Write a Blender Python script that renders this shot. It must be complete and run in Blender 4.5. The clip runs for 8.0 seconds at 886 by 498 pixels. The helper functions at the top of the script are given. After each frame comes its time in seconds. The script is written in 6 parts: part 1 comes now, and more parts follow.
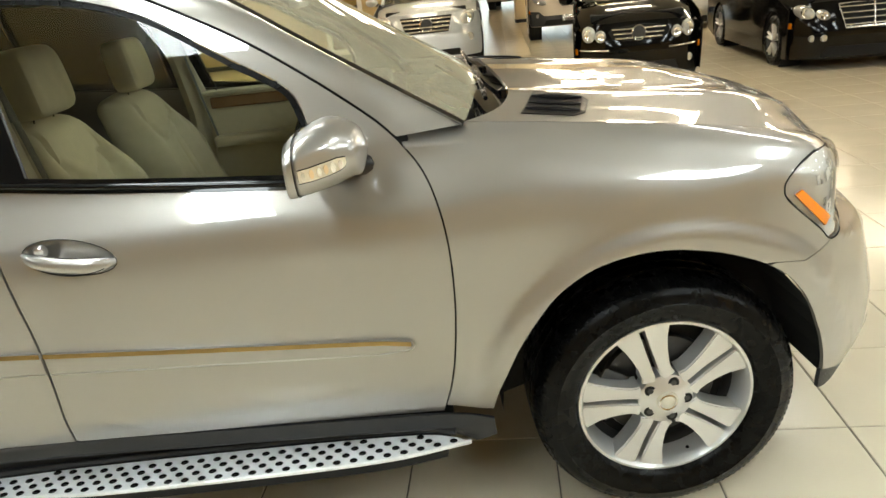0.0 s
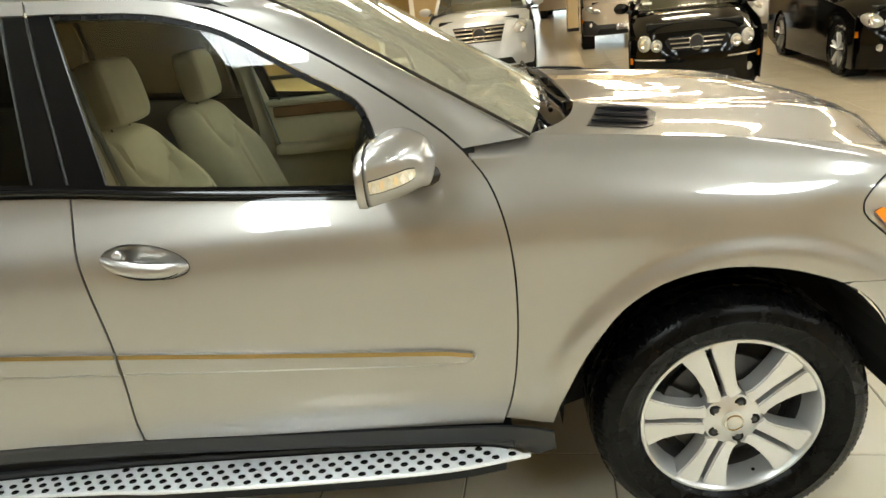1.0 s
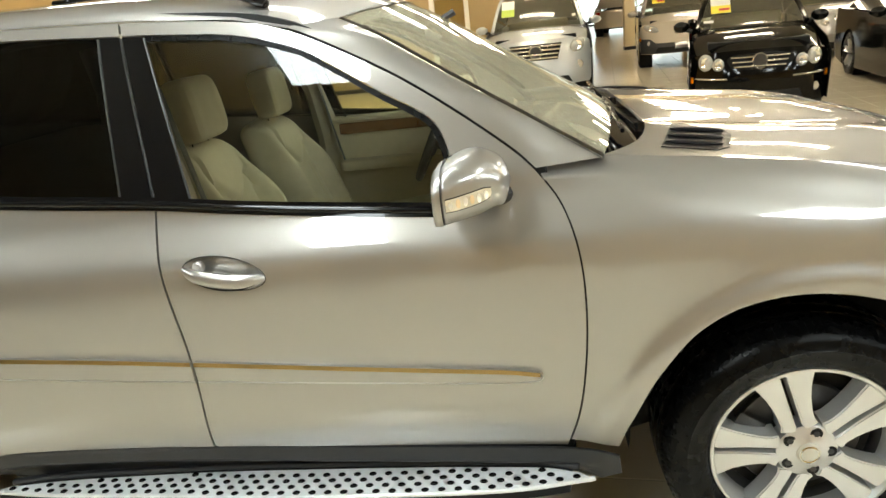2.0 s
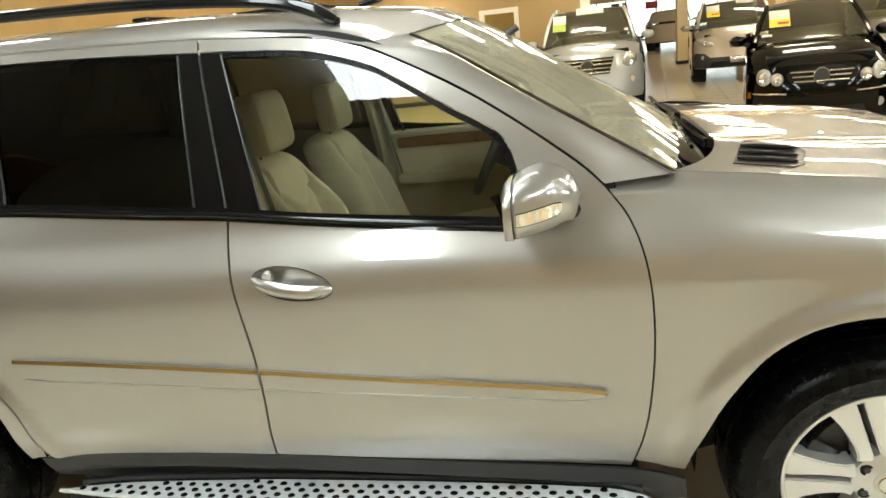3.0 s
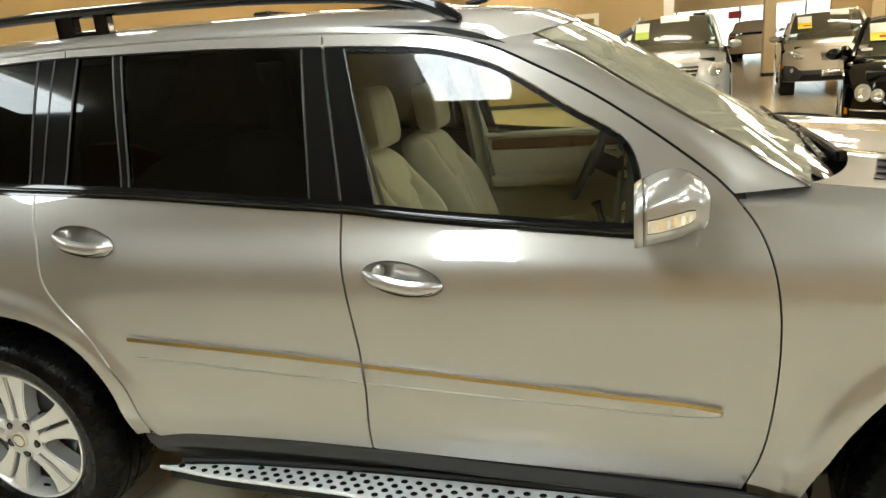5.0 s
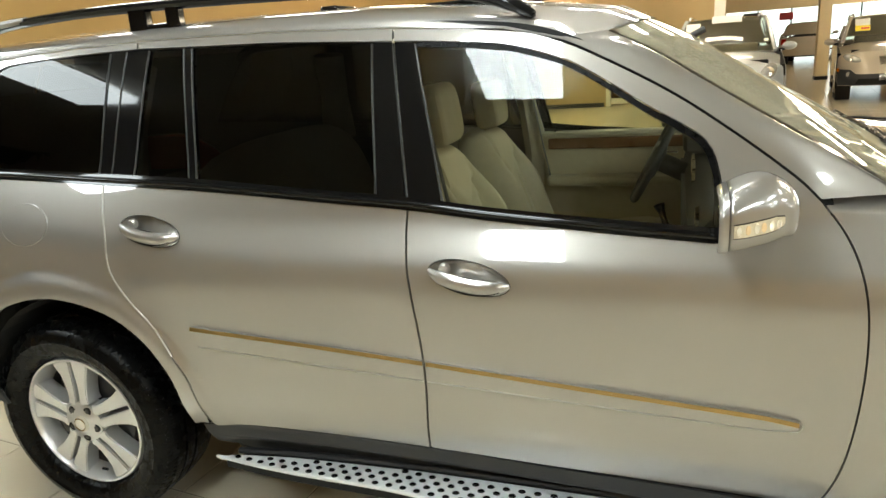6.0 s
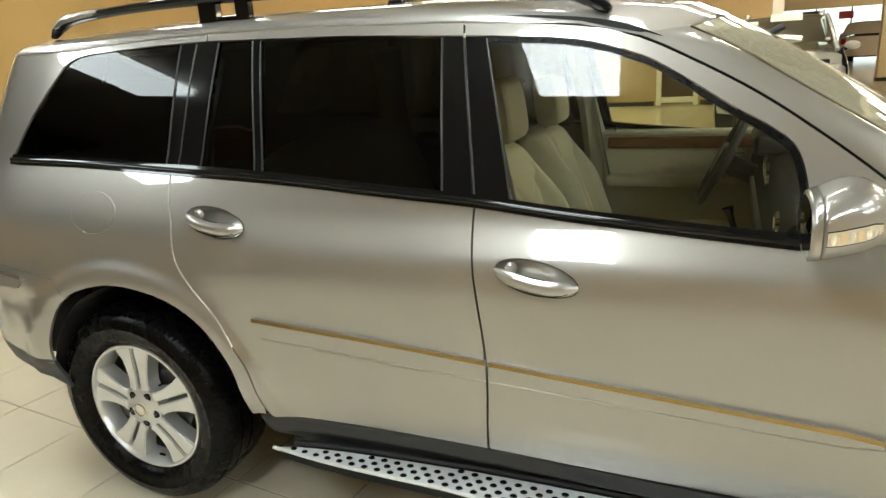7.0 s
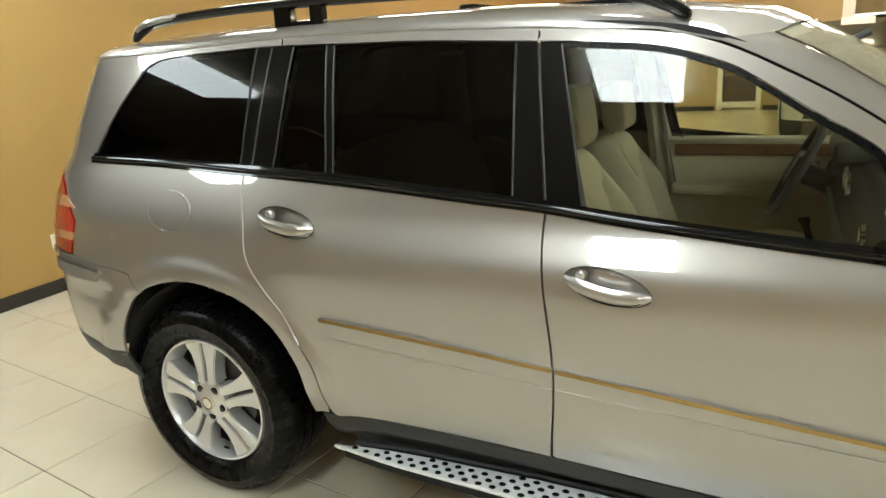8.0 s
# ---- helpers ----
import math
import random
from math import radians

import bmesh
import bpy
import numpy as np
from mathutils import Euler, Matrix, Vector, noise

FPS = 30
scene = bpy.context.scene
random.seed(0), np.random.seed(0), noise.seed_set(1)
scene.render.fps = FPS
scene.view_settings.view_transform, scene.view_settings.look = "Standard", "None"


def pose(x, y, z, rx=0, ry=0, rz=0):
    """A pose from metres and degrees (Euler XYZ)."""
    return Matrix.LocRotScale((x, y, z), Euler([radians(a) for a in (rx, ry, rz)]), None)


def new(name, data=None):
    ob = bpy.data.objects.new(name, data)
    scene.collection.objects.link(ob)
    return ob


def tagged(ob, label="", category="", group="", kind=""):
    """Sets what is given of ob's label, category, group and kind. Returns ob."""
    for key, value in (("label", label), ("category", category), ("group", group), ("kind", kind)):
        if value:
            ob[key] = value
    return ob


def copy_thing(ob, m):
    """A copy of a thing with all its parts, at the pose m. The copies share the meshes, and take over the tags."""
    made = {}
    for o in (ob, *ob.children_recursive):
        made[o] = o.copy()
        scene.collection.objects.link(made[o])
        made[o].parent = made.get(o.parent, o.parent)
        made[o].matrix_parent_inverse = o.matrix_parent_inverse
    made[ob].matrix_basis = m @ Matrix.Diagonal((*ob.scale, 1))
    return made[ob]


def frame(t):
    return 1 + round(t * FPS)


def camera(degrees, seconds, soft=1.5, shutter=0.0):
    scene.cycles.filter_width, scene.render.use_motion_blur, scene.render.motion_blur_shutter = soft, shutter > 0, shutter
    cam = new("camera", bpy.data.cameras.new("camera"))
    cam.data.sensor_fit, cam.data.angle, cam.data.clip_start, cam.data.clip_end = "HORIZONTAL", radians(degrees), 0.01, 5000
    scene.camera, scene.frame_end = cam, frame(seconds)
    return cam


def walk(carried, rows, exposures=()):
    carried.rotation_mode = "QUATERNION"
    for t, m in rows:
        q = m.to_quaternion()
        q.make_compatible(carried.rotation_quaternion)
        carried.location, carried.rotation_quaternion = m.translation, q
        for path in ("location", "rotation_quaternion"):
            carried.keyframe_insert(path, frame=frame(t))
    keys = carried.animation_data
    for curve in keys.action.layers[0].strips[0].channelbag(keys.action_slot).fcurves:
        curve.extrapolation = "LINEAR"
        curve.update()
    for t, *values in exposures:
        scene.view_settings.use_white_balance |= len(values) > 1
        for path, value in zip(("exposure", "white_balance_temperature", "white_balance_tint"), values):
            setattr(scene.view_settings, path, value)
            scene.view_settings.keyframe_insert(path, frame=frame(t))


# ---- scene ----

cam = camera(66.0, 8.0)
PATH = [
    (0.0, -0.6208, -2.5472, 1.5955, -2.955, -21.749, 5.705),
    (0.5, -0.6408, -2.5444, 1.6016, -0.993, -21.220, 6.113),
    (1.0, -0.6655, -2.5453, 1.6086, 1.059, -20.655, 6.098),
    (1.5, -0.6907, -2.5516, 1.6151, 2.936, -19.943, 6.301),
    (2.0, -0.7207, -2.5589, 1.6231, 5.364, -18.842, 6.171),
    (3.5, -0.8026, -2.5742, 1.6335, 10.841, -16.920, 6.431),
    (4.0, -0.8354, -2.5791, 1.6341, 12.404, -16.711, 6.113),
    (4.5, -0.8726, -2.5808, 1.6313, 13.646, -16.510, 5.450),
    (6.0, -1.0020, -2.5823, 1.6306, 18.325, -16.247, 4.217),
    (6.5, -1.0450, -2.5804, 1.6301, 20.109, -16.342, 3.885),
    (7.0, -1.0796, -2.5791, 1.6324, 21.957, -16.322, 3.621),
    (7.5, -1.1101, -2.5895, 1.6378, 24.104, -16.168, 3.686),
    (8.0, -1.1318, -2.6006, 1.6425, 26.243, -15.864, 3.424),
]
walk(cam, [(t, pose(x, y, z, 90 + pitch, roll, yaw)) for t, x, y, z, yaw, pitch, roll in PATH], exposures=[(0.0, 0.12), (1.0, 0.20), (2.0, 0.27), (4.5, 0.17), (6.0, 0.08), (8.0, 0.06)])

# ---- world and light ----
CEIL = 3.25
world = bpy.data.worlds.new("world")
scene.world = world
world.use_nodes = True
world.node_tree.nodes["Background"].inputs[0].default_value = (0.9, 0.95, 1.0, 1)
world.node_tree.nodes["Background"].inputs[1].default_value = 0.3


# ---- materials ----
def mat(name, color, rough=0.5, metal=0.0, coat=0.0, noise_amt=0.0, noise_scale=20.0, bump=0.0, bump_scale=200.0, spec=0.5, coat_rough=0.03, coat_ior=1.5):
    m = bpy.data.materials.new(name)
    m.use_nodes = True
    nt = m.node_tree
    b = nt.nodes["Principled BSDF"]
    b.inputs["Base Color"].default_value = (*color, 1)
    b.inputs["Roughness"].default_value = rough
    b.inputs["Metallic"].default_value = metal
    b.inputs["Coat Weight"].default_value = coat
    b.inputs["Coat Roughness"].default_value = coat_rough
    b.inputs["Coat IOR"].default_value = coat_ior
    b.inputs["Specular IOR Level"].default_value = spec
    tc = nt.nodes.new("ShaderNodeTexCoord")
    if noise_amt:
        n = nt.nodes.new("ShaderNodeTexNoise")
        n.inputs["Scale"].default_value = noise_scale
        n.inputs["Detail"].default_value = 6
        nt.links.new(tc.outputs["Object"], n.inputs["Vector"])
        mix = nt.nodes.new("ShaderNodeMix")
        mix.data_type = "RGBA"
        mix.inputs["A"].default_value = (*[c * (1 - noise_amt) for c in color], 1)
        mix.inputs["B"].default_value = (*[min(1, c * (1 + noise_amt)) for c in color], 1)
        nt.links.new(n.outputs["Fac"], mix.inputs["Factor"])
        nt.links.new(mix.outputs["Result"], b.inputs["Base Color"])
        r = nt.nodes.new("ShaderNodeMapRange")
        r.inputs["To Min"].default_value = max(0.02, rough * (1 - noise_amt))
        r.inputs["To Max"].default_value = min(1, rough * (1 + noise_amt))
        nt.links.new(n.outputs["Fac"], r.inputs["Value"])
        nt.links.new(r.outputs["Result"], b.inputs["Roughness"])
    if bump:
        n2 = nt.nodes.new("ShaderNodeTexNoise")
        n2.inputs["Scale"].default_value = bump_scale
        n2.inputs["Detail"].default_value = 4
        nt.links.new(tc.outputs["Object"], n2.inputs["Vector"])
        bp = nt.nodes.new("ShaderNodeBump")
        bp.inputs["Strength"].default_value = bump
        bp.inputs["Distance"].default_value = 0.002
        nt.links.new(n2.outputs["Fac"], bp.inputs["Height"])
        nt.links.new(bp.outputs["Normal"], b.inputs["Normal"])
    return m


def glow(name, color, strength):
    m = bpy.data.materials.new(name)
    m.use_nodes = True
    b = m.node_tree.nodes["Principled BSDF"]
    b.inputs["Base Color"].default_value = (0.8, 0.8, 0.8, 1)
    b.inputs["Emission Color"].default_value = (*color, 1)
    b.inputs["Emission Strength"].default_value = strength
    return m


def glass(name, tint, through_amt, gloss=0.0, ior=1.6, veil=0.0):
    """A thin pane: clear film mixed with a mirror by Fresnel, under a painted pale haze."""
    m = bpy.data.materials.new(name)
    m.use_nodes = True
    nt = m.node_tree
    nt.nodes.clear()
    out = nt.nodes.new("ShaderNodeOutputMaterial")
    tr = nt.nodes.new("ShaderNodeBsdfTransparent")
    tr.inputs[0].default_value = (*[c * through_amt for c in tint], 1)
    gl = nt.nodes.new("ShaderNodeBsdfGlossy")
    gl.inputs["Roughness"].default_value = gloss
    fr = nt.nodes.new("ShaderNodeFresnel")
    fr.inputs[0].default_value = ior
    mx = nt.nodes.new("ShaderNodeMixShader")
    nt.links.new(fr.outputs[0], mx.inputs[0])
    nt.links.new(tr.outputs[0], mx.inputs[1])
    nt.links.new(gl.outputs[0], mx.inputs[2])
    # pale diffuse share that stands in for bright reflections on the windscreens
    if veil:
        df = nt.nodes.new("ShaderNodeBsdfDiffuse")
        df.inputs[0].default_value = (0.80, 0.73, 0.52, 1)
        tc = nt.nodes.new("ShaderNodeTexCoord")
        ns = nt.nodes.new("ShaderNodeTexNoise")
        ns.inputs["Scale"].default_value = 3.0
        nt.links.new(tc.outputs["Object"], ns.inputs["Vector"])
        mr = nt.nodes.new("ShaderNodeMapRange")
        mr.inputs["To Min"].default_value = veil * 0.6
        mr.inputs["To Max"].default_value = veil * 1.4
        nt.links.new(ns.outputs["Fac"], mr.inputs["Value"])
        m2 = nt.nodes.new("ShaderNodeMixShader")
        nt.links.new(mr.outputs["Result"], m2.inputs[0])
        nt.links.new(mx.outputs[0], m2.inputs[1])
        nt.links.new(df.outputs[0], m2.inputs[2])
        mx = m2
    nt.links.new(mx.outputs[0], out.inputs[0])
    return m


PAINT = mat("pewter_paint", (0.334, 0.311, 0.287), 0.38, 0.64, 1.0, coat_rough=0.02, coat_ior=2.25)
BLACK_TRIM = mat("black_trim", (0.004, 0.004, 0.0045), 0.05, 0, 0.0, spec=0.35)
RUBBER = mat("rubber", (0.0035, 0.0035, 0.0035), 0.27, 0, 0, 0.3, 30, 0.3, 300, spec=0.13)
PLASTIC = mat("dark_plastic", (0.025, 0.026, 0.028), 0.5, 0, 0, 0.2, 40, 0.3, 600)
CHROME = mat("chrome", (0.85, 0.84, 0.82), 0.06, 1.0)
ALLOY = mat("alloy", (0.70, 0.70, 0.70), 0.28, 0.65, 0.6)
DARK_METAL = mat("dark_metal", (0.08, 0.08, 0.08), 0.4, 0.8, 0, 0.3, 30)
# near-black for seals, and for shade put into gaps, hollows and fillers
VOID = mat("shade_and_seal_black", (0.006, 0.006, 0.006), 0.9)
TINTED = mat("dark_car_glass", (0.003, 0.003, 0.003), 0.012, 0, 0, spec=0.32)
PRIVACY = glass("privacy_glass", (0.92, 1.0, 0.93), 0.055, 0.0, 1.38)
CLEAR = glass("clear_glass", (0.95, 0.98, 0.93), 0.95, 0.0, 1.52)
SIDE_GLASS = glass("green_side_glass", (0.91, 0.97, 0.80), 0.97, 0.0, 1.66)
WINDSHIELD = glass("windshield_glass", (0.88, 0.95, 0.84), 0.9, 0.0, 1.9, 0.25)
LEATHER = mat("beige_leather", (0.60, 0.525, 0.37), 0.45, 0, 0, 0.10, 30, 0.4, 300)
WALL = mat("tan_wall_paint", (0.42, 0.31, 0.15), 0.7, 0, 0, 0.06, 3, 0.2, 200)
GOLD = mat("gold_wall_paint", (0.46, 0.295, 0.095), 0.65, 0, 0, 0.08, 2, 0.2, 200)
WHITE = mat("white_paint", (0.8, 0.78, 0.72), 0.5, 0, 0, 0.04, 4)
CEILING = mat("ceiling_tile", (0.42, 0.40, 0.35), 0.8, 0, 0, 0.05, 8)
TILE = mat("cream_tile", (0.67, 0.595, 0.45), 0.17, 0, 0.0, 0.10, 3, 0.05, 60)
GROUT = mat("grout", (0.12, 0.10, 0.08), 0.8)
BASE = mat("black_baseboard", (0.012, 0.012, 0.012), 0.4)
# darker copy of the alloy, for shade deep inside the rim
BARREL = mat("shaded_alloy", (0.08, 0.08, 0.083), 0.4, 0.5)
INDICATOR = mat("indicator_back", (0.80, 0.70, 0.53), 0.15, 0.2, 1.0, 0.25, 90)
DASH_TOP = mat("grey_beige_vinyl", (0.030, 0.028, 0.024), 0.8, 0, 0, 0.1, 60, 0.4, 500, spec=0.15)
PAINT_BRIGHT = mat("silver_trim_paint", (0.43, 0.41, 0.38), 0.28, 0.75, 1.0)
LAMP_INNER = mat("lamp_reflector", (0.85, 0.82, 0.76), 0.25, 0.3, 0.0, 0.12, 40)
CHROME_SOFT = mat("satin_chrome", (0.75, 0.74, 0.71), 0.22, 1.0)
ALLOY_LIGHT = mat("pale_alloy", (0.72, 0.70, 0.64), 0.3, 0.6, 0.5)
ALUMINIUM = mat("brushed_aluminium", (0.86, 0.88, 0.90), 0.35, 0.3, 0, 0.12, 60, 0.2, 400)
BRAKE = mat("brake_steel", (0.07, 0.068, 0.066), 0.4, 0.85, 0, 0.2, 50)
RED_LENS = mat("red_lens", (0.45, 0.015, 0.01), 0.08, 0, 1.0)
AMBER = mat("amber_lens", (1.0, 0.27, 0.004), 0.25, 0, 0.6)
AMBER_PALE = mat("pale_amber_lens", (0.50, 0.24, 0.12), 0.12, 0, 1.0)
LENS = glass("lamp_lens", (1.0, 1.0, 0.99), 1.0, 0.0, 1.45)
MIRROR = mat("mirror_glass", (0.9, 0.9, 0.9), 0.01, 1.0)
LEATHER_GREY = mat("grey_beige_lining", (0.55, 0.495, 0.37), 0.6, 0, 0, 0.1, 30, 0.3, 300)
LINER = mat("headliner_cloth", (0.60, 0.55, 0.44), 0.9, 0, 0, 0.05, 30)
BELT_WEB = mat("belt_webbing", (0.12, 0.12, 0.11), 0.7, 0, 0, 0.2, 200)
CARPET = mat("carpet", (0.42, 0.37, 0.27), 0.95, 0, 0, 0.3, 80)
DASH = mat("dark_dash_vinyl", (0.035, 0.033, 0.03), 0.55, 0, 0, 0.15, 60, 0.4, 500)
WHITE_CAR = mat("pearl_white_paint", (0.50, 0.53, 0.55), 0.35, 0.3, 1.0)
BULB = mat("bulb_amber", (0.92, 0.68, 0.40), 0.15, 0.2, 0.5)
BLACK_CAR = mat("black_paint", (0.003, 0.003, 0.0028), 0.07, 0, 0.0, spec=0.32)
SILVER_CAR = mat("silver_paint", (0.45, 0.45, 0.44), 0.3, 0.8, 1.0)
BRONZE = mat("bronze_paint", (0.44, 0.385, 0.31), 0.38, 0.35, 1.0)
SOFT_TOP = mat("soft_top_cloth", (0.012, 0.011, 0.01), 0.9, 0, 0, 0.2, 100, 0.4, 500)
LAMP_GLASS = mat("lamp_glass", (0.62, 0.62, 0.60), 0.10, 0.55, 1.0, 0.35, 40)
SCREEN = glass("screen_glass", (0.60, 0.66, 0.56), 0.75, 0.0, 1.6, 0.09)
PAPER = mat("white_paper", (0.82, 0.84, 0.82), 0.7)
YELLOW = mat("yellow_paper", (0.85, 0.72, 0.06), 0.6)
GREEN = mat("green_paper", (0.50, 0.68, 0.12), 0.6)
CREAM = mat("cream_paint", (0.72, 0.60, 0.38), 0.6, 0, 0, 0.05, 4, 0.15, 200)
WOOD = mat("brown_wood", (0.16, 0.07, 0.025), 0.3, 0, 0.4, 0.35, 14)
RED = mat("red_paper", (0.55, 0.05, 0.05), 0.6)
BLUE = mat("blue_paper", (0.06, 0.12, 0.45), 0.6)
DAY = glow("daylight", (0.85, 0.93, 1.0), 2.2)
LIGHT = glow("light_diffuser", (0.89, 0.99, 1.0), 17.5)
LIGHT_SOFT = glow("soft_light_diffuser", (0.95, 0.96, 0.90), 13.0)
LIGHT_WARM = glow("warm_light_diffuser", (1.0, 0.87, 0.63), 30.0)
# glass seal in a lighter satin grey that carries the edge highlights
SEAL = mat("glass_seal_highlight", (0.05, 0.05, 0.048), 0.3, 0.6, 0.0)
VENT = mat("black_vent_plastic", (0.006, 0.006, 0.007), 0.35, 0, 0, 0.2, 40, 0.2, 600, spec=0.2)


# ---- mesh helpers ----
def link_mesh(name, verts, faces, material, parent=None, label="", smooth=False, normals=None):
    me = bpy.data.meshes.new(name)
    me.from_pydata([tuple(v) for v in verts], [], [tuple(f) for f in faces])
    me.update()
    me.materials.append(material)
    if smooth:
        me.polygons.foreach_set("use_smooth", [True] * len(me.polygons))
    if normals is not None:
        me.normals_split_custom_set([tuple(n) for n in normals])
    ob = new(name, me)
    ob.parent = parent
    if label:
        ob["label"] = label
    return ob


def part(name, bm, material, parent=None, label="", smooth=False):
    me = bpy.data.meshes.new(name)
    bmesh.ops.recalc_face_normals(bm, faces=bm.faces)
    bm.to_mesh(me)
    bm.free()
    me.materials.append(material)
    if smooth:
        me.polygons.foreach_set("use_smooth", [True] * len(me.polygons))
        me.set_sharp_from_angle(angle=radians(38))
    ob = new(name, me)
    ob.parent = parent
    if label:
        ob["label"] = label
    return ob


def box_bm(x0, x1, y0, y1, z0, z1, bevel=0.0, seg=2):
    bm = bmesh.new()
    bmesh.ops.create_cube(bm, size=1, matrix=Matrix.LocRotScale(((x0 + x1) / 2, (y0 + y1) / 2, (z0 + z1) / 2), None, (x1 - x0, y1 - y0, z1 - z0)))
    if bevel:
        bmesh.ops.bevel(bm, geom=bm.edges[:], offset=bevel, segments=seg, affect="EDGES", profile=0.6)
    return bm


def spline(pts, n=6):
    """Points of a Catmull-Rom curve through pts."""
    P = [np.array(p, float) for p in pts]
    P = [2 * P[0] - P[1]] + P + [2 * P[-1] - P[-2]]
    out = []
    for i in range(1, len(P) - 2):
        a, b, c, d = P[i - 1:i + 3]
        for j in range(n):
            t = j / n
            out.append(0.5 * (2 * b + (c - a) * t + (2 * a - 5 * b + 4 * c - d) * t * t + (3 * b - a - 3 * c + d) * t ** 3))
    out.append(P[-2])
    return [tuple(p) for p in out]


def inset_poly(poly, d):
    """Shrinks a polygon by d."""
    n = len(poly)
    area = sum(poly[i][0] * poly[(i + 1) % n][1] - poly[(i + 1) % n][0] * poly[i][1] for i in range(n))
    sgn = 1 if area > 0 else -1
    out = []
    for i in range(n):
        p, q, r = (np.array(poly[(i + k) % n][:2]) for k in (-1, 0, 1))
        e1, e2 = q - p, r - q
        n1 = np.array([-e1[1], e1[0]]) / (np.linalg.norm(e1) + 1e-9)
        n2 = np.array([-e2[1], e2[0]]) / (np.linalg.norm(e2) + 1e-9)
        m = n1 + n2
        m = m / max(0.5, np.dot(m, n1))
        out.append(tuple(q + sgn * d * m))
    return out


def panel(name, outline, F, material, parent, label="", du=0.06, dv=0.05, thick=0.012, gap=0.0, side=-1, proud=0.0, holes=()):
    """A curved sheet of metal: the outline in the plane (u, v), laid on the surface F, with a turned-in rim. side=1 mirrors it."""
    poly = [outline[0]]
    for p in outline[1:]:
        if math.dist(p[:2], poly[-1][:2]) > 1e-4:
            poly.append(p)
    if math.dist(poly[0][:2], poly[-1][:2]) < 1e-4:
        poly.pop()
    if gap:
        poly = inset_poly(poly, gap)
    bm = bmesh.new()
    vs = [bm.verts.new((p[0], p[1], 0)) for p in poly]
    f = bm.faces.new(vs)
    if f.normal.z == 0:
        f.normal_update()
    if f.normal.z < 0:
        f.normal_flip()
    bmesh.ops.triangulate(bm, faces=bm.faces[:], ngon_method="EAR_CLIP")
    us, ws = [p[0] for p in poly], [p[1] for p in poly]
    for lo, hi, d, no in ((min(us), max(us), du, (1, 0, 0)), (min(ws), max(ws), dv, (0, 1, 0))):
        k = math.floor(lo / d) + 1
        while k * d < hi:
            bmesh.ops.bisect_plane(bm, geom=bm.verts[:] + bm.edges[:] + bm.faces[:], dist=1e-6, plane_co=(k * d * no[0], k * d * no[1], 0), plane_no=no)
            k += 1
    for hole in holes:
        hx, hy = [p[0] for p in hole], [p[1] for p in hole]
        near = lambda f: all(min(hx) - 0.1 < v.co.x < max(hx) + 0.1 and min(hy) - 0.1 < v.co.y < max(hy) + 0.1 for v in f.verts)
        for p, q in zip(hole, hole[1:] + hole[:1]):
            fs = [f for f in bm.faces if near(f)]
            es = {e for f in fs for e in f.edges}
            vs2 = {v for f in fs for v in f.verts}
            bmesh.ops.bisect_plane(bm, geom=list(vs2) + list(es) + fs, dist=1e-6, plane_co=(p[0], p[1], 0), plane_no=(q[1] - p[1], p[0] - q[0], 0))
        kill = []
        for f in bm.faces:
            c = f.calc_center_median()
            if all((q[0] - p[0]) * (c.y - p[1]) - (q[1] - p[1]) * (c.x - p[0]) > 0 for p, q in zip(hole, hole[1:] + hole[:1])):
                kill.append(f)
        bmesh.ops.delete(bm, geom=kill, context="FACES")
    bmesh.ops.remove_doubles(bm, verts=bm.verts[:], dist=1e-5)
    bm.verts.index_update()
    h = 1e-3
    pos, nor = [], []
    for v in bm.verts:
        u, w = v.co.x, v.co.y
        p = np.array(F(u, w))
        a = np.array(F(u + h, w)) - np.array(F(u - h, w))
        b = np.array(F(u, w + h)) - np.array(F(u, w - h))
        n = np.cross(a, b)
        n = n / (np.linalg.norm(n) + 1e-12)
        pos.append(p + n * proud)
        nor.append(n)
    nv = len(pos)
    verts = list(pos) + [p - n * thick for p, n in zip(pos, nor)]
    faces, lnor = [], []
    for f in bm.faces:
        idx = [v.index for v in f.verts]
        faces.append(idx)
        lnor += [nor[i] for i in idx]
    for e in bm.edges:
        if len(e.link_loops) == 1:
            l = e.link_loops[0]
            i, j = l.vert.index, l.link_loop_next.vert.index
            q = [j, i, nv + i, nv + j]
            faces.append(q)
            fn = np.cross(verts[i] - verts[j], verts[nv + i] - verts[j])
            fn = fn / (np.linalg.norm(fn) + 1e-12)
            lnor += [fn] * 4
    bm.free()
    if side > 0:
        verts = [v * np.array([1, -1, 1]) for v in verts]
        k, l2 = 0, []
        nf = []
        for f in faces:
            seg = lnor[k:k + len(f)]
            k += len(f)
            nf.append(f[::-1])
            l2 += [s * np.array([1, -1, 1]) for s in seg[::-1]]
        faces, lnor = nf, l2
    return link_mesh(name, verts, faces, material, parent, label, True, lnor)


def lathe(profile, n=48, closed=False):
    """A bmesh turned about the y axis from (radius, y) points."""
    bm = bmesh.new()
    rings = []
    for r, y in profile:
        rings.append([bm.verts.new((r * math.cos(2 * math.pi * k / n), y, r * math.sin(2 * math.pi * k / n))) for k in range(n)])
    pairs = list(zip(rings, rings[1:]))
    if closed:
        pairs.append((rings[-1], rings[0]))
    for a, b in pairs:
        for k in range(n):
            bm.faces.new((a[k], a[(k + 1) % n], b[(k + 1) % n], b[k]))
    return bm


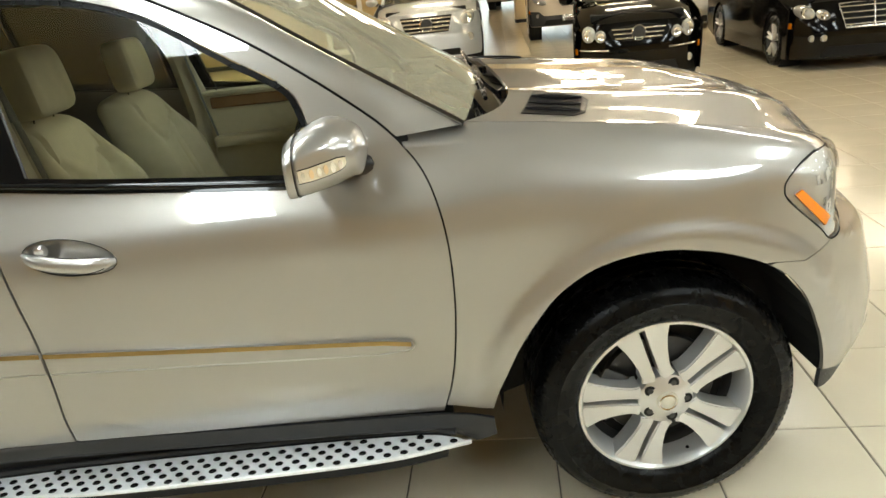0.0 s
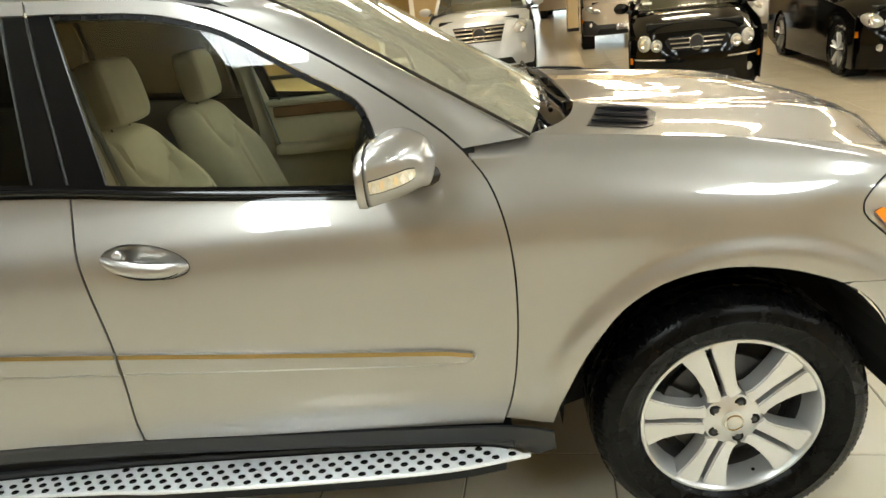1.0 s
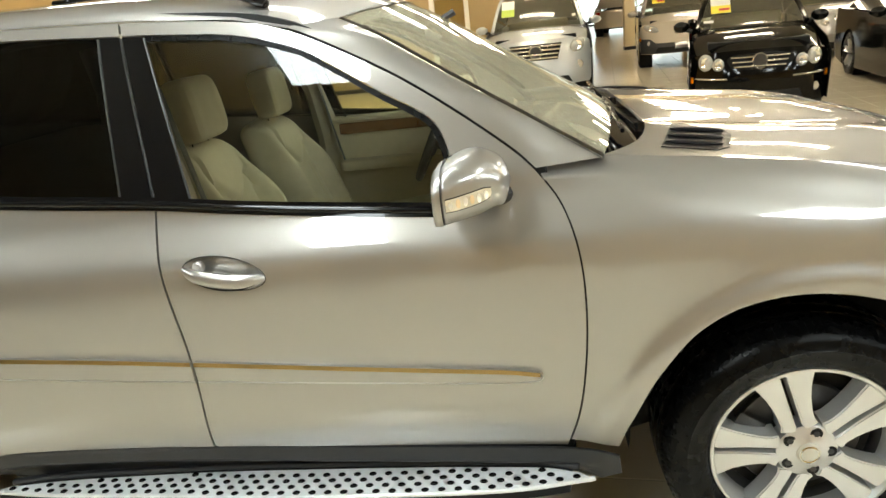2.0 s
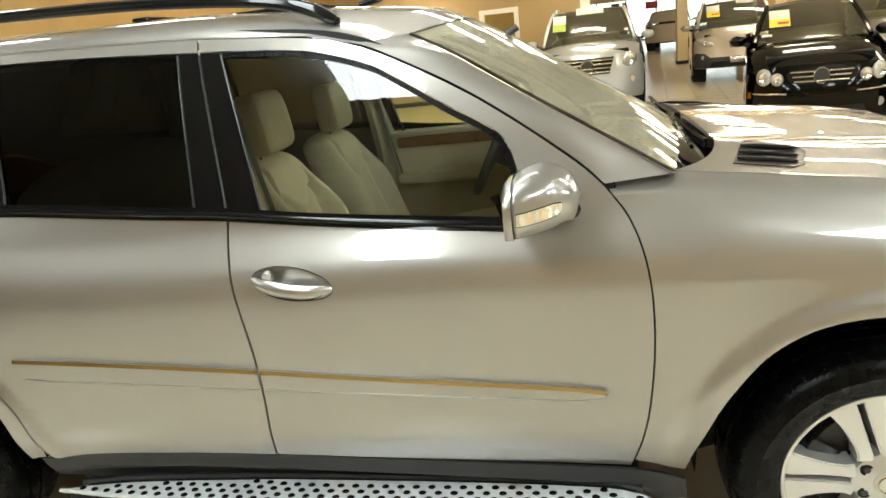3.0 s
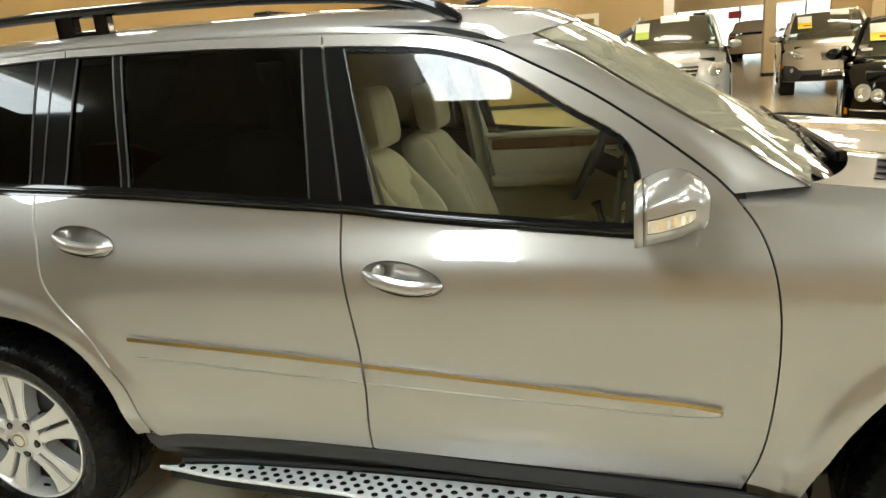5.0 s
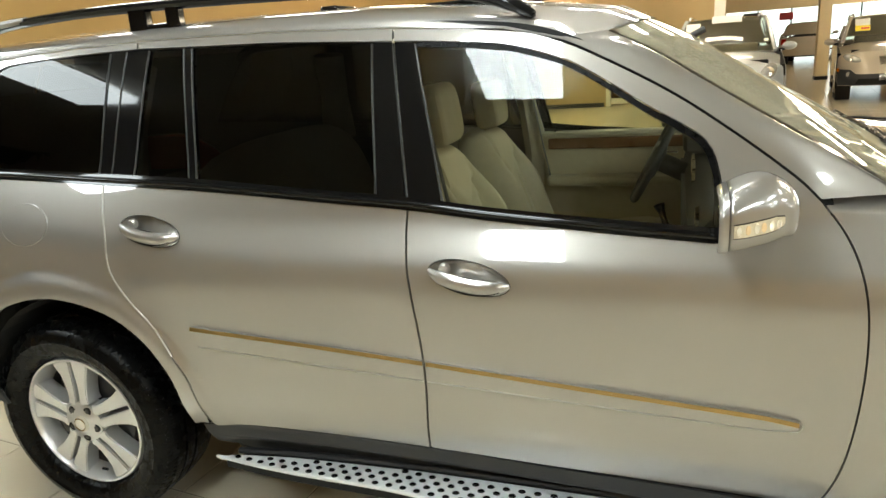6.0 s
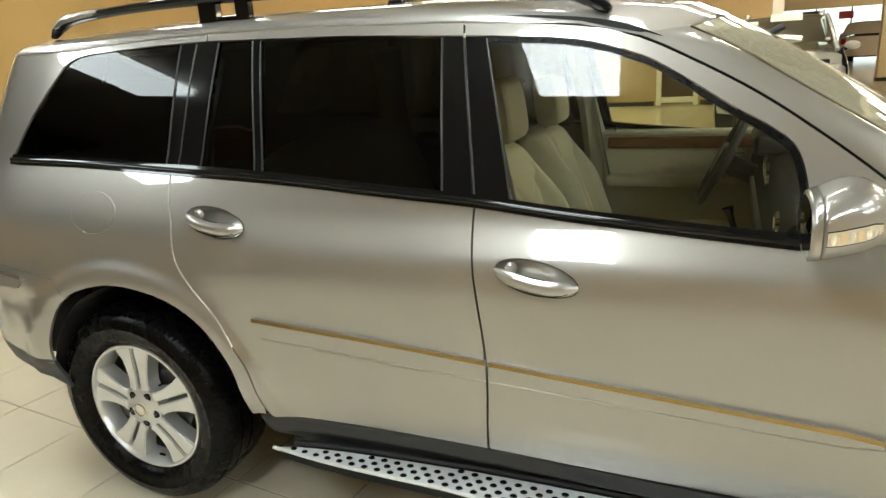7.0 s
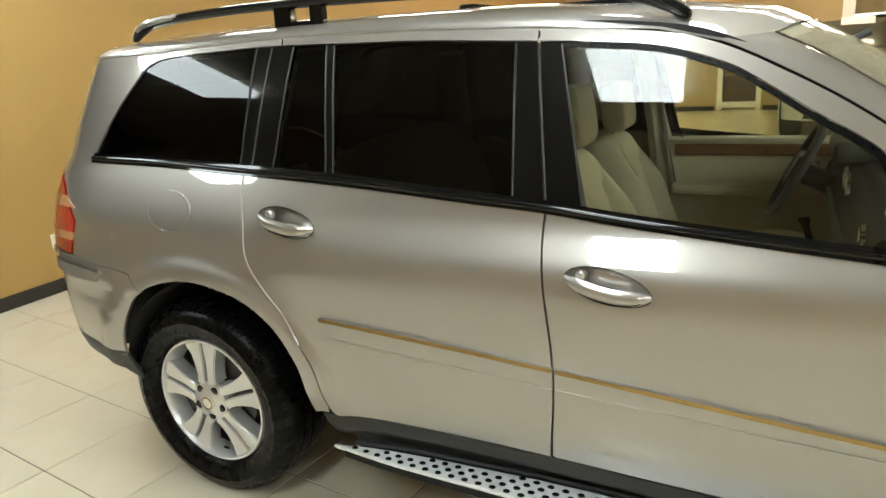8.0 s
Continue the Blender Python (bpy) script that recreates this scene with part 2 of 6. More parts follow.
def tube(pts, r, n=8, flat=1.0):
    """A round bar along points."""
    bm = bmesh.new()
    P = [Vector(p) for p in pts]
    rings = []
    for i, p in enumerate(P):
        t = (P[min(i + 1, len(P) - 1)] - P[max(i - 1, 0)]).normalized()
        a = t.cross(Vector((0, 0, 1)))
        if a.length < 1e-3:
            a = t.cross(Vector((0, 1, 0)))
        a.normalize()
        b = t.cross(a)
        rr = r[i] if isinstance(r, (list, tuple)) else r
        rings.append([bm.verts.new(p + a * rr * math.cos(2 * math.pi * k / n) + b * rr * flat * math.sin(2 * math.pi * k / n)) for k in range(n)])
    for a, b in zip(rings, rings[1:]):
        for k in range(n):
            bm.faces.new((a[k], a[(k + 1) % n], b[(k + 1) % n], b[k]))
    bm.faces.new(rings[0])
    bm.faces.new(rings[-1][::-1])
    return bm


def unshadowed(ob):
    ob.visible_shadow = False
    return ob


def empty(name, label, category, m=None, group="", kind=""):
    ob = new(name)
    ob.empty_display_size = 0.1
    if m is not None:
        ob.matrix_basis = m
    return tagged(ob, label, category, group, kind)


# ---- the room ----
TS = 0.5104
PHI = radians(-7.04)
U0, V0 = 0.8175, -0.5324
XL, XR, YN, YF, YE = -6.27, 12.5, 14.9, -7.5, 44.0
DOOR_X0, DOOR_X1, DOOR_H = -2.62, -1.78, 2.03


def box_thing(name, label, cat_, x0, x1, y0, y1, z0, z1, m, bevel=0.0):
    return tagged(part(name, box_bm(x0, x1, y0, y1, z0, z1, bevel), m), label, cat_, kind="structure")


def room():
    box_thing("floor", "glossy cream square floor tiles with thin dark joints", "floor", -9.2, XR + 0.2, YF - 0.2, YE, -0.2, -0.004, GROUT)
    box_thing("wall_west", "golden yellow painted showroom wall", "wall", XL - 0.2, XL, 0.1, YN, 0, CEIL, GOLD)
    # unseen dark panel over a gold low wall, added to shape the car's reflections
    box_thing("reflection_panel", "unseen dark panel added to keep the glass reflections dark", "window", -9.2, -9.1, YF, 0.1, 1.95, CEIL, VOID)
    box_thing("wall_low", "unseen golden yellow low wall added for warm reflections", "wall", -9.2, -9.0, YF, 0.1, 0, 1.95, GOLD)
    box_thing("wall_return", "unseen golden yellow wall piece closing the added corner", "wall", -9.2, XL - 0.2, 0.1, 0.3, 0, CEIL, GOLD)
    # back wall with a doorway
    bm = box_bm(XL, DOOR_X0, YN, YN + 0.2, 0, CEIL)
    for b in (box_bm(DOOR_X1, -0.25, YN, YN + 0.2, 0, CEIL), box_bm(DOOR_X0, DOOR_X1, YN, YN + 0.2, DOOR_H, CEIL)):
        me = bpy.data.meshes.new("tmp")
        b.to_mesh(me)
        b.free()
        bm.from_mesh(me)
        bpy.data.meshes.remove(me)
    tagged(part("wall_north", bm, WALL), "tan painted showroom wall with a framed doorway", "wall", kind="structure")
    box_thing("wall_east", "tan painted showroom wall", "wall", XR, XR + 0.2, YF, YE, 0, CEIL, WALL)
    box_thing("wall_south", "golden yellow painted showroom wall", "wall", -9.2, XR, YF - 0.2, YF, 0, CEIL, GOLD)
    box_thing("wall_passage", "tan painted wall along the passage", "wall", -0.45, -0.25, YN + 0.2, YE, 0, CEIL, WALL)
    box_thing("wall_office", "golden lit wall of the room behind the doorway", "wall", -4.4, -0.45, YN + 2.2, YN + 2.4, 0, CEIL, GOLD)
    box_thing("wall_rear", "tan painted wall behind the parked cars", "wall", 5.4, XR, 24.0, 24.2, 0, CEIL, WALL)
    box_thing("header_wall", "cream painted header over the wide passage", "wall", -0.25, 5.4, 24.0, 24.2, 2.12, CEIL, CREAM)
    box_thing("ceiling", "pale ceiling panels", "ceiling", -9.2, XR + 0.2, YF - 0.2, YE, CEIL, CEIL + 0.2, CEILING)
    # white corner trim and pilaster
    box_thing("trim_corner", "white painted corner trim", "trim", -0.26, -0.03, YN - 0.03, YN + 0.24, 0, CEIL, WHITE, 0.008)
    box_thing("trim_pilaster", "cream pilaster on the rear wall", "trim", 6.6, 6.95, 23.88, 24.0, 0, CEIL, CREAM, 0.01)
    # black baseboards
    for name, a in (("baseboard_west", (XL, XL + 0.02, 0.1, YN)), ("baseboard_north", (XL + 0.02, DOOR_X0 - 0.1, YN - 0.02, YN)), ("baseboard_north_east", (DOOR_X1 + 0.1, -0.26, YN - 0.02, YN)), ("baseboard_rear", (5.4, 6.6, 23.98, 24.0))):
        box_thing(name, "black rubber baseboard", "baseboard", *a, 0.0, 0.105, BASE, 0.004)


room()


def column(x, y):
    e = empty("column", "square cream painted column with a black foot", "column", Matrix.Translation((x, y, 0)), kind="structure")
    part("shaft", box_bm(-0.16, 0.16, -0.16, 0.16, 0.1, CEIL, 0.012), CREAM, e)
    part("foot", box_bm(-0.17, 0.17, -0.17, 0.17, 0, 0.1, 0.006), BASE, e)


column(2.92, 20.4)


def doorway():
    e = empty("door_1", "white framed glass office door in the tan wall", "door", Matrix.Translation(((DOOR_X0 + DOOR_X1) / 2, YN, 0)), kind="structure")
    w = (DOOR_X1 - DOOR_X0) / 2
    for s in (-1, 1):
        part("frame_jamb", box_bm(s * w - 0.055, s * w + 0.055, -0.035, 0.22, 0, DOOR_H + 0.05, 0.006), WHITE, e)
    part("frame_head", box_bm(-w - 0.056, w + 0.056, -0.037, 0.22, DOOR_H - 0.02, DOOR_H + 0.09, 0.006), WHITE, e)
    part("bottom_rail", box_bm(-w + 0.055, w - 0.055, 0.02, 0.08, 0.06, 0.19, 0.005), WHITE, e)
    part("pane", box_bm(-w + 0.055, w - 0.055, 0.045, 0.05, 0.19, DOOR_H - 0.02), CLEAR, e, "clear glass pane")
    d = empty("desk", "dark wooden office desk with boxes seen through the door", "desk", Matrix.Translation((-2.2, YN + 1.3, 0)))
    part("top", box_bm(-0.6, 0.6, -0.35, 0.35, 0.70, 0.74, 0.008), WOOD, d)
    for s in (-1, 1):
        part("side", box_bm(s * 0.55 - 0.02, s * 0.55 + 0.02, -0.33, 0.33, 0, 0.7, 0.004), WOOD, d)
    part("front", box_bm(-0.53, 0.53, -0.30, -0.28, 0.1, 0.69, 0.003), WOOD, d)
    m = empty("monitor", "black office computer monitor on the desk", "monitor", Matrix.Translation((-2.05, YN + 1.25, 0.74)))
    part("screen", box_bm(-0.24, 0.24, -0.02, 0.02, 0.08, 0.40, 0.01), PLASTIC, m)
    part("stand", box_bm(-0.1, 0.1, -0.08, 0.08, 0, 0.08, 0.01), PLASTIC, m)


doorway()


def outlet(y, z):
    e = empty("wall_outlet", "white plastic wall outlet plate", "outlet", Matrix.Translation((XL, y, z)))
    part("plate", box_bm(0, 0.012, -0.045, 0.045, -0.06, 0.06, 0.004), WHITE, e)
    for s in (-1, 1):
        part("socket", box_bm(0.011, 0.016, -0.018, 0.018, s * 0.028 - 0.014, s * 0.028 + 0.014, 0.003), WHITE, e)


outlet(0.70, 0.41)


def storefront():
    """Bright shop windows at the end of the passage."""
    box_thing("backdrop", "bright daylight outside the shop windows", "backdrop", -0.3, 12.5, YE + 3.0, YE + 3.05, -0.2, 4.0, DAY)
    e = empty("window_1", "tall shop window with dark mullions", "window", Matrix.Translation((0, YE, 0)), kind="structure")
    for i in range(8):
        x = -0.2 + i * 1.8
        part("mullion", box_bm(x - 0.04, x + 0.04, -0.05, 0.05, 0, CEIL, 0.005), DARK_METAL, e)
    for z in (0.05, 2.6):
        part("rail", box_bm(-0.25, 12.6, -0.045, 0.045, z - 0.05, z + 0.05), DARK_METAL, e)
    for i in range(7):
        x = -0.2 + i * 1.8
        part("pane", box_bm(x + 0.04, x + 1.76, -0.004, 0.004, 0.1, 2.55), CLEAR, e)
    for x, z, c, n in ((2.75, 2.0, RED, "red"), (2.75, 1.55, BLUE, "blue"), (4.55, 2.05, RED, "red")):
        tagged(part("poster", box_bm(x, x + 0.75, YE - 0.08, YE - 0.07, z - 0.2, z + 0.22), c), n + " paper poster hung in the shop window", "poster", "window posters")
    d = empty("display_stand", "tall dark display stand in the passage", "stand", Matrix.Translation((1.55, 26.5, 0)))
    part("board", box_bm(-0.3, 0.3, -0.12, 0.12, 0.08, 2.1, 0.02), PLASTIC, d)
    part("base", box_bm(-0.4, 0.4, -0.25, 0.25, 0, 0.08, 0.01), PLASTIC, d)


storefront()


def ceiling_light(x, y, w, d, lit):
    e = empty("ceiling_light", "white surface mounted ceiling light panel with a bright diffuser", "ceiling light", group="ceiling light panels")
    e.location = (x, y, CEIL)
    e.rotation_euler = (0, 0, PHI)
    part("frame", box_bm(-w / 2 - 0.01, w / 2 + 0.01, -d / 2 - 0.01, d / 2 + 0.01, -0.012, -0.003), WHITE, e)
    part("diffuser", box_bm(-w / 2, w / 2, -d / 2, d / 2, -0.105, -0.0125, 0.01), lit, e, "glowing white diffuser")
    return e


LX, LY = 3.74, 2.44


def lamp_at(gx, gy):
    """The place of a lamp in the ceiling's grid, which runs with the floor tiles."""
    c, q = math.cos(PHI), math.sin(PHI)
    return (-2.06 + gx * LX * c - gy * LY * q, -3.31 + gx * LX * q + gy * LY * c)


first = ceiling_light(*lamp_at(0, 0), 0.6, 1.38, LIGHT)
warm = ceiling_light(*lamp_at(0, 4), 1.2, 0.15, LIGHT_WARM)
strip = ceiling_light(*lamp_at(0, 2), 1.2, 0.14, LIGHT_SOFT)
for gx in range(-1, 4):
    for gy in range(0, 18):
        x, y = lamp_at(gx, gy)
        if (gx, gy) in ((0, 0), (0, 2), (0, 4)) or (gy > 7 and (gx < 1 or (gx > 1 and gy % 2 == 0))) or not -6.0 < x < XR - 0.7:
            continue
        copy_thing(warm if gy > 3 else strip if gy > 1 else first, Matrix.Translation((x, y, CEIL)) @ Matrix.Rotation(PHI, 4, "Z"))
# unseen lamp added off the grid to brighten the room behind the doorway
copy_thing(warm, Matrix.Translation((-2.4, YN + 1.2, CEIL)))
# ---- the silver SUV: its surfaces ----
SIDE = [(0.20, 0.785), (0.34, 0.843), (0.41, 0.873), (0.47, 0.899), (0.53, 0.922), (0.58, 0.938), (0.64, 0.948), (0.78, 0.9555), (0.92, 0.957), (0.99, 0.9555), (1.04, 0.950), (1.08, 0.939), (1.12, 0.919), (1.15, 0.9025), (1.18, 0.889), (1.22, 0.8775), (1.28, 0.861), (1.40, 0.829), (1.56, 0.784), (1.72, 0.729), (1.80, 0.695)]
SZ, SY = [p[0] for p in SIDE], [p[1] for p in SIDE]


def smooth01(t):
    t = min(1, max(0, t))
    return t * t * (3 - 2 * t)


def natural_spline(xs, ys):
    """Second derivatives of a natural cubic spline."""
    n = len(xs)
    A, r = np.eye(n), np.zeros(n)
    for i in range(1, n - 1):
        h0, h1 = xs[i] - xs[i - 1], xs[i + 1] - xs[i]
        A[i, i - 1:i + 2] = h0 / 6, (h0 + h1) / 3, h1 / 6
        r[i] = (ys[i + 1] - ys[i]) / h1 - (ys[i] - ys[i - 1]) / h0
    return np.linalg.solve(A, r)


SM = natural_spline(SZ, SY)
# the rear doors and quarters carry their shoulder higher
REAR = [(0.85, 0.957), (0.92, 0.957), (1.0, 0.954), (1.08, 0.943), (1.15, 0.925), (1.20, 0.906), (1.25, 0.885), (1.29, 0.867), (1.33, 0.849), (1.40, 0.829)]
RZ, RY = [p[0] for p in REAR], [p[1] for p in REAR]
RM = natural_spline(RZ, RY)


def rear_width(z):
    """The half width of the rear flank at a height."""
    if not RZ[0] < z < RZ[-1]:
        return half_width(z)
    i = min(max(int(np.searchsorted(RZ, z)) - 1, 0), len(RZ) - 2)
    h = RZ[i + 1] - RZ[i]
    a, b = (RZ[i + 1] - z) / h, (z - RZ[i]) / h
    return a * RY[i] + b * RY[i + 1] + ((a ** 3 - a) * RM[i] + (b ** 3 - b) * RM[i + 1]) * h * h / 6


def half_width(z):
    """The car's half width at a height."""
    z = min(max(z, SZ[0]), SZ[-1])
    i = min(max(int(np.searchsorted(SZ, z)) - 1, 0), len(SZ) - 2)
    h = SZ[i + 1] - SZ[i]
    a, b = (SZ[i + 1] - z) / h, (z - SZ[i]) / h
    return a * SY[i] + b * SY[i + 1] + ((a ** 3 - a) * SM[i] + (b ** 3 - b) * SM[i + 1]) * h * h / 6


WMAX = 0.957
XF0, AF, PF = 0.13, 0.72, 2.5
XR0, AR, PR = 3.40, 0.80, 2.5


def make_plan(x0, A, W, p):
    """Arc table of a superellipse quarter that starts at (x0, W) and ends at (x0 + A, 0): arc, x, y."""
    t = np.linspace(0, math.pi / 2, 600)
    x = x0 + A * np.sin(t) ** (2 / p)
    y = W * np.clip(np.cos(t), 0, 1) ** (2 / p)
    s = np.concatenate([[0], np.cumsum(np.hypot(np.diff(x), np.diff(y)))])
    return s, x, y


PLAN_F = make_plan(XF0, AF, WMAX, PF)
PLAN_R = make_plan(XR0, AR, WMAX, PR)


def plan(a):
    """The plan point and outward normal at arc a along the right flank (y negative); a equals x on the straight part."""
    if a > XF0:
        (s, X, Y), d, sg = PLAN_F, a - XF0, 1
    elif a < -XR0:
        (s, X, Y), d, sg = PLAN_R, -XR0 - a, -1
    else:
        return a, -WMAX, 0.0, -1.0
    d = min(d, s[-1] - 0.011)
    x, y = np.interp(d, s, X), np.interp(d, s, Y)
    x2, y2 = np.interp(d + 0.02, s, X), np.interp(d + 0.02, s, Y)
    x1, y1 = np.interp(max(d - 0.02, 0), s, X), np.interp(max(d - 0.02, 0), s, Y)
    tx, ty = x2 - x1, y2 - y1
    L = math.hypot(tx, ty)
    return sg * x, -y, sg * -ty / L, -tx / L


def flare(a, z):
    """How far the wheel arches swell out of the flank."""
    out = 0.0
    for cx, cz, r0 in ((0.0, 0.385, 0.50), (-2.99, 0.41, 0.52)):
        d = math.hypot(a - cx, z - cz)
        out += 0.024 * (0.55 * (1 - smooth01((d - r0 - 0.042) / 0.055)) + 0.45 * (1 - smooth01((d - r0) / 0.17))) * smooth01((z - 0.3) / 0.3)
    return out


def flank(a, z):
    """A point of the right side between sill and roof."""
    x, y, nx, ny = plan(a)
    zl = z + (max(z, 0.52) - z) * smooth01((-a - 3.1) / 0.3)
    w = smooth01((-a - 1.9) / 1.0)
    ins = WMAX - (1 - w) * half_width(zl) - w * rear_width(zl) - flare(a, z)
    back = (0.36 - 0.12 * smooth01((-a - 3.55) / 0.25)) * (z - 1.25) * smooth01((-a - 3.0) / 0.6) if z > 1.25 else 0.0
    return (x - nx * ins + back, y - ny * ins, z)


def hood_edge_z(a):
    return float(np.interp(a, [-0.75, -0.5, -0.32, 0.0, 0.3, 0.5, 0.7, 0.9, 1.2], [1.256, 1.246, 1.228, 1.188, 1.144, 1.108, 1.068, 1.03, 1.0]))


def nose_in(a, v):
    """How far the nose draws in at the lamps and swells at the bumper."""
    return smooth01((a - 0.36) / 0.30) * float(np.interp(v, [0.38, 0.50, 0.60, 0.70, 0.80, 0.885, 0.93, 1.0, 1.12, 1.3], [0.01, -0.02, -0.015, 0.005, 0.025, 0.04, 0.115, 0.125, 0.10, 0.03]))


def fender(a, v):
    """The front wing: v is the height up to 1.0; from there to 1.3 it rolls over to the hood's edge."""
    top = float(np.interp(a, [0.2, 0.7, 1.0], [1.0, 0.90, 0.87]))
    x, y, nx, ny = plan(a)
    if v <= 1.0:
        z = v if v < 0.6 else 0.6 + (v - 0.6) / 0.4 * (top - 0.6)
        zl = z + (max(z, 0.62) - z) * smooth01((a + 0.1) / 0.4)
        ins = WMAX - half_width(zl) - flare(a, z) + nose_in(a, v)
        return (x - nx * ins, y - ny * ins, z)
    t = (v - 1.0) / 0.3
    i0 = WMAX - half_width(top) - flare(a, top)
    zs = hood_edge_z(a)
    i3 = float(np.interp(a, [-0.7, 0.3, 0.9], [0.14, 0.15, 0.15]))
    f = smooth01((0.36 - a) / 0.36)
    q = [(i0, top), (i0 + 0.003 + 0.009 * f, top + (0.72 - 0.27 * f) * (zs - top)), (i0 + 0.055 + 0.005 * f, zs - 0.012 - 0.018 * f), (i3, zs)]
    c = ((1 - t) ** 3, 3 * t * (1 - t) ** 2, 3 * t * t * (1 - t), t ** 3)
    ins = sum(k * p[0] for k, p in zip(c, q))
    z = sum(k * p[1] for k, p in zip(c, q))
    w = smooth01((a + 0.66) / 0.32)
    ins += nose_in(a, v)
    ins = w * ins + (1 - w) * (WMAX - half_width(z) + max(0, t - 0.75) * 0.3)
    return (x - nx * ins, y - ny * ins, z)


def wing_v(a, z):
    """The value v at which the wing reaches the height z."""
    lo, hi = 0.2, 1.3
    for _ in range(30):
        m = (lo + hi) / 2
        if fender(a, m)[2] < z:
            lo = m
        else:
            hi = m
    return lo


# ---- the silver SUV: panels ----
B_GAP = [(-1.701, 1.221), (-1.703, 1.16), (-1.694, 1.073), (-1.682, 0.98), (-1.67, 0.882), (-1.664, 0.797), (-1.665, 0.669), (-1.685, 0.491)]
SEAM = [(-3.350, 1.664), (-3.30, 1.690), (-3.22, 1.708), (-3.1, 1.716), (-2.9, 1.722), (-2.637, 1.727), (-2.209, 1.719), (-1.755, 1.699), (-1.446, 1.672), (-1.292, 1.634), (-1.146, 1.565), (-1.006, 1.486), (-0.871, 1.393), (-0.742, 1.293), (-0.685, 1.237)]
A_GAP = [(-0.685, 1.237), (-0.631, 1.158), (-0.600, 1.067), (-0.585, 0.948), (-0.585, 0.805), (-0.598, 0.66), (-0.617, 0.547), (-0.638, 0.461)]
SILL = [(-2.532, 0.469), (-2.3, 0.488), (-2.008, 0.493), (-1.686, 0.485), (-1.354, 0.469), (-1.001, 0.454), (-0.636, 0.433), (-0.499, 0.402)]
BELT = [(-3.587, 1.335), (-3.2, 1.325), (-2.829, 1.306), (-2.368, 1.28), (-1.963, 1.246), (-1.704, 1.226), (-1.455, 1.198), (-1.19, 1.174), (-0.91, 1.152)]
FWIN = [(-1.684, 1.658), (-1.447, 1.634), (-1.293, 1.591), (-1.209, 1.549), (-1.063, 1.457), (-0.994, 1.418), (-0.935, 1.374), (-0.908, 1.313), (-0.90, 1.25), (-0.905, 1.15)]
RWIN = [(-3.587, 1.335), (-3.518, 1.497), (-3.399, 1.630), (-3.336, 1.670), (-3.22, 1.690), (-2.881, 1.702), (-2.634, 1.704), (-2.41, 1.697), (-2.1, 1.686), (-1.756, 1.664)]
R_GAP = [(-2.765, 1.298), (-2.754, 1.208), (-2.739, 1.14), (-2.725, 1.027), (-2.663, 0.934), (-2.583, 0.846), (-2.527, 0.753), (-2.477, 0.657), (-2.454, 0.491)]
F_ARCH = [(-0.503, 0.426), (-0.482, 0.526), (-0.433, 0.651), (-0.37, 0.75), (-0.31, 0.818), (-0.222, 0.872), (-0.12, 0.898), (-0.019, 0.900), (0.098, 0.879), (0.206, 0.839), (0.272, 0.803), (0.335, 0.734), (0.392, 0.624), (0.43, 0.52), (0.455, 0.42), (0.46, 0.33)]
R_ARCH = [(-3.34, 0.404), (-3.372, 0.48), (-3.396, 0.581), (-3.377, 0.684), (-3.308, 0.798), (-3.219, 0.875), (-3.061, 0.923), (-2.922, 0.926), (-2.755, 0.888), (-2.64, 0.815), (-2.57, 0.725), (-2.534, 0.628), (-2.532, 0.477)]
LAMP = [(0.389, 1.164), (0.35, 1.135), (0.313, 1.101), (0.275, 1.055), (0.267, 1.030), (0.274, 1.008), (0.316, 0.973), (0.385, 0.922), (0.432, 0.886), (0.52, 0.905), (0.66, 0.915), (0.78, 0.95), (0.84, 1.06), (0.78, 1.13), (0.64, 1.18), (0.50, 1.19)]


A_END = -XR0 - float(PLAN_R[0][-1]) + 0.013


def between(pts, lo, hi):
    """The stretch of a dense curve with x between lo and hi, from lo to hi."""
    d = sorted(spline(pts, 8))
    xs, zs = [p[0] for p in d], [p[1] for p in d]
    out = [p for p in d if lo + 1e-4 < p[0] < hi - 1e-4]
    if lo >= xs[0]:
        out.insert(0, (lo, float(np.interp(lo, xs, zs))))
    if hi <= xs[-1]:
        out.append((hi, float(np.interp(hi, xs, zs))))
    return out


suv = empty("silver_suv", "pewter silver luxury SUV with beige leather interior parked on tiles", "car")


def handle_oval(cx, cz, length, k=1.0):
    h = length / 2 * k
    return [(cx + h * math.cos(t), cz + 0.043 * k * math.sin(t) - 0.16 * h * math.cos(t)) for t in np.linspace(0, 2 * math.pi, 27)[:-1]]


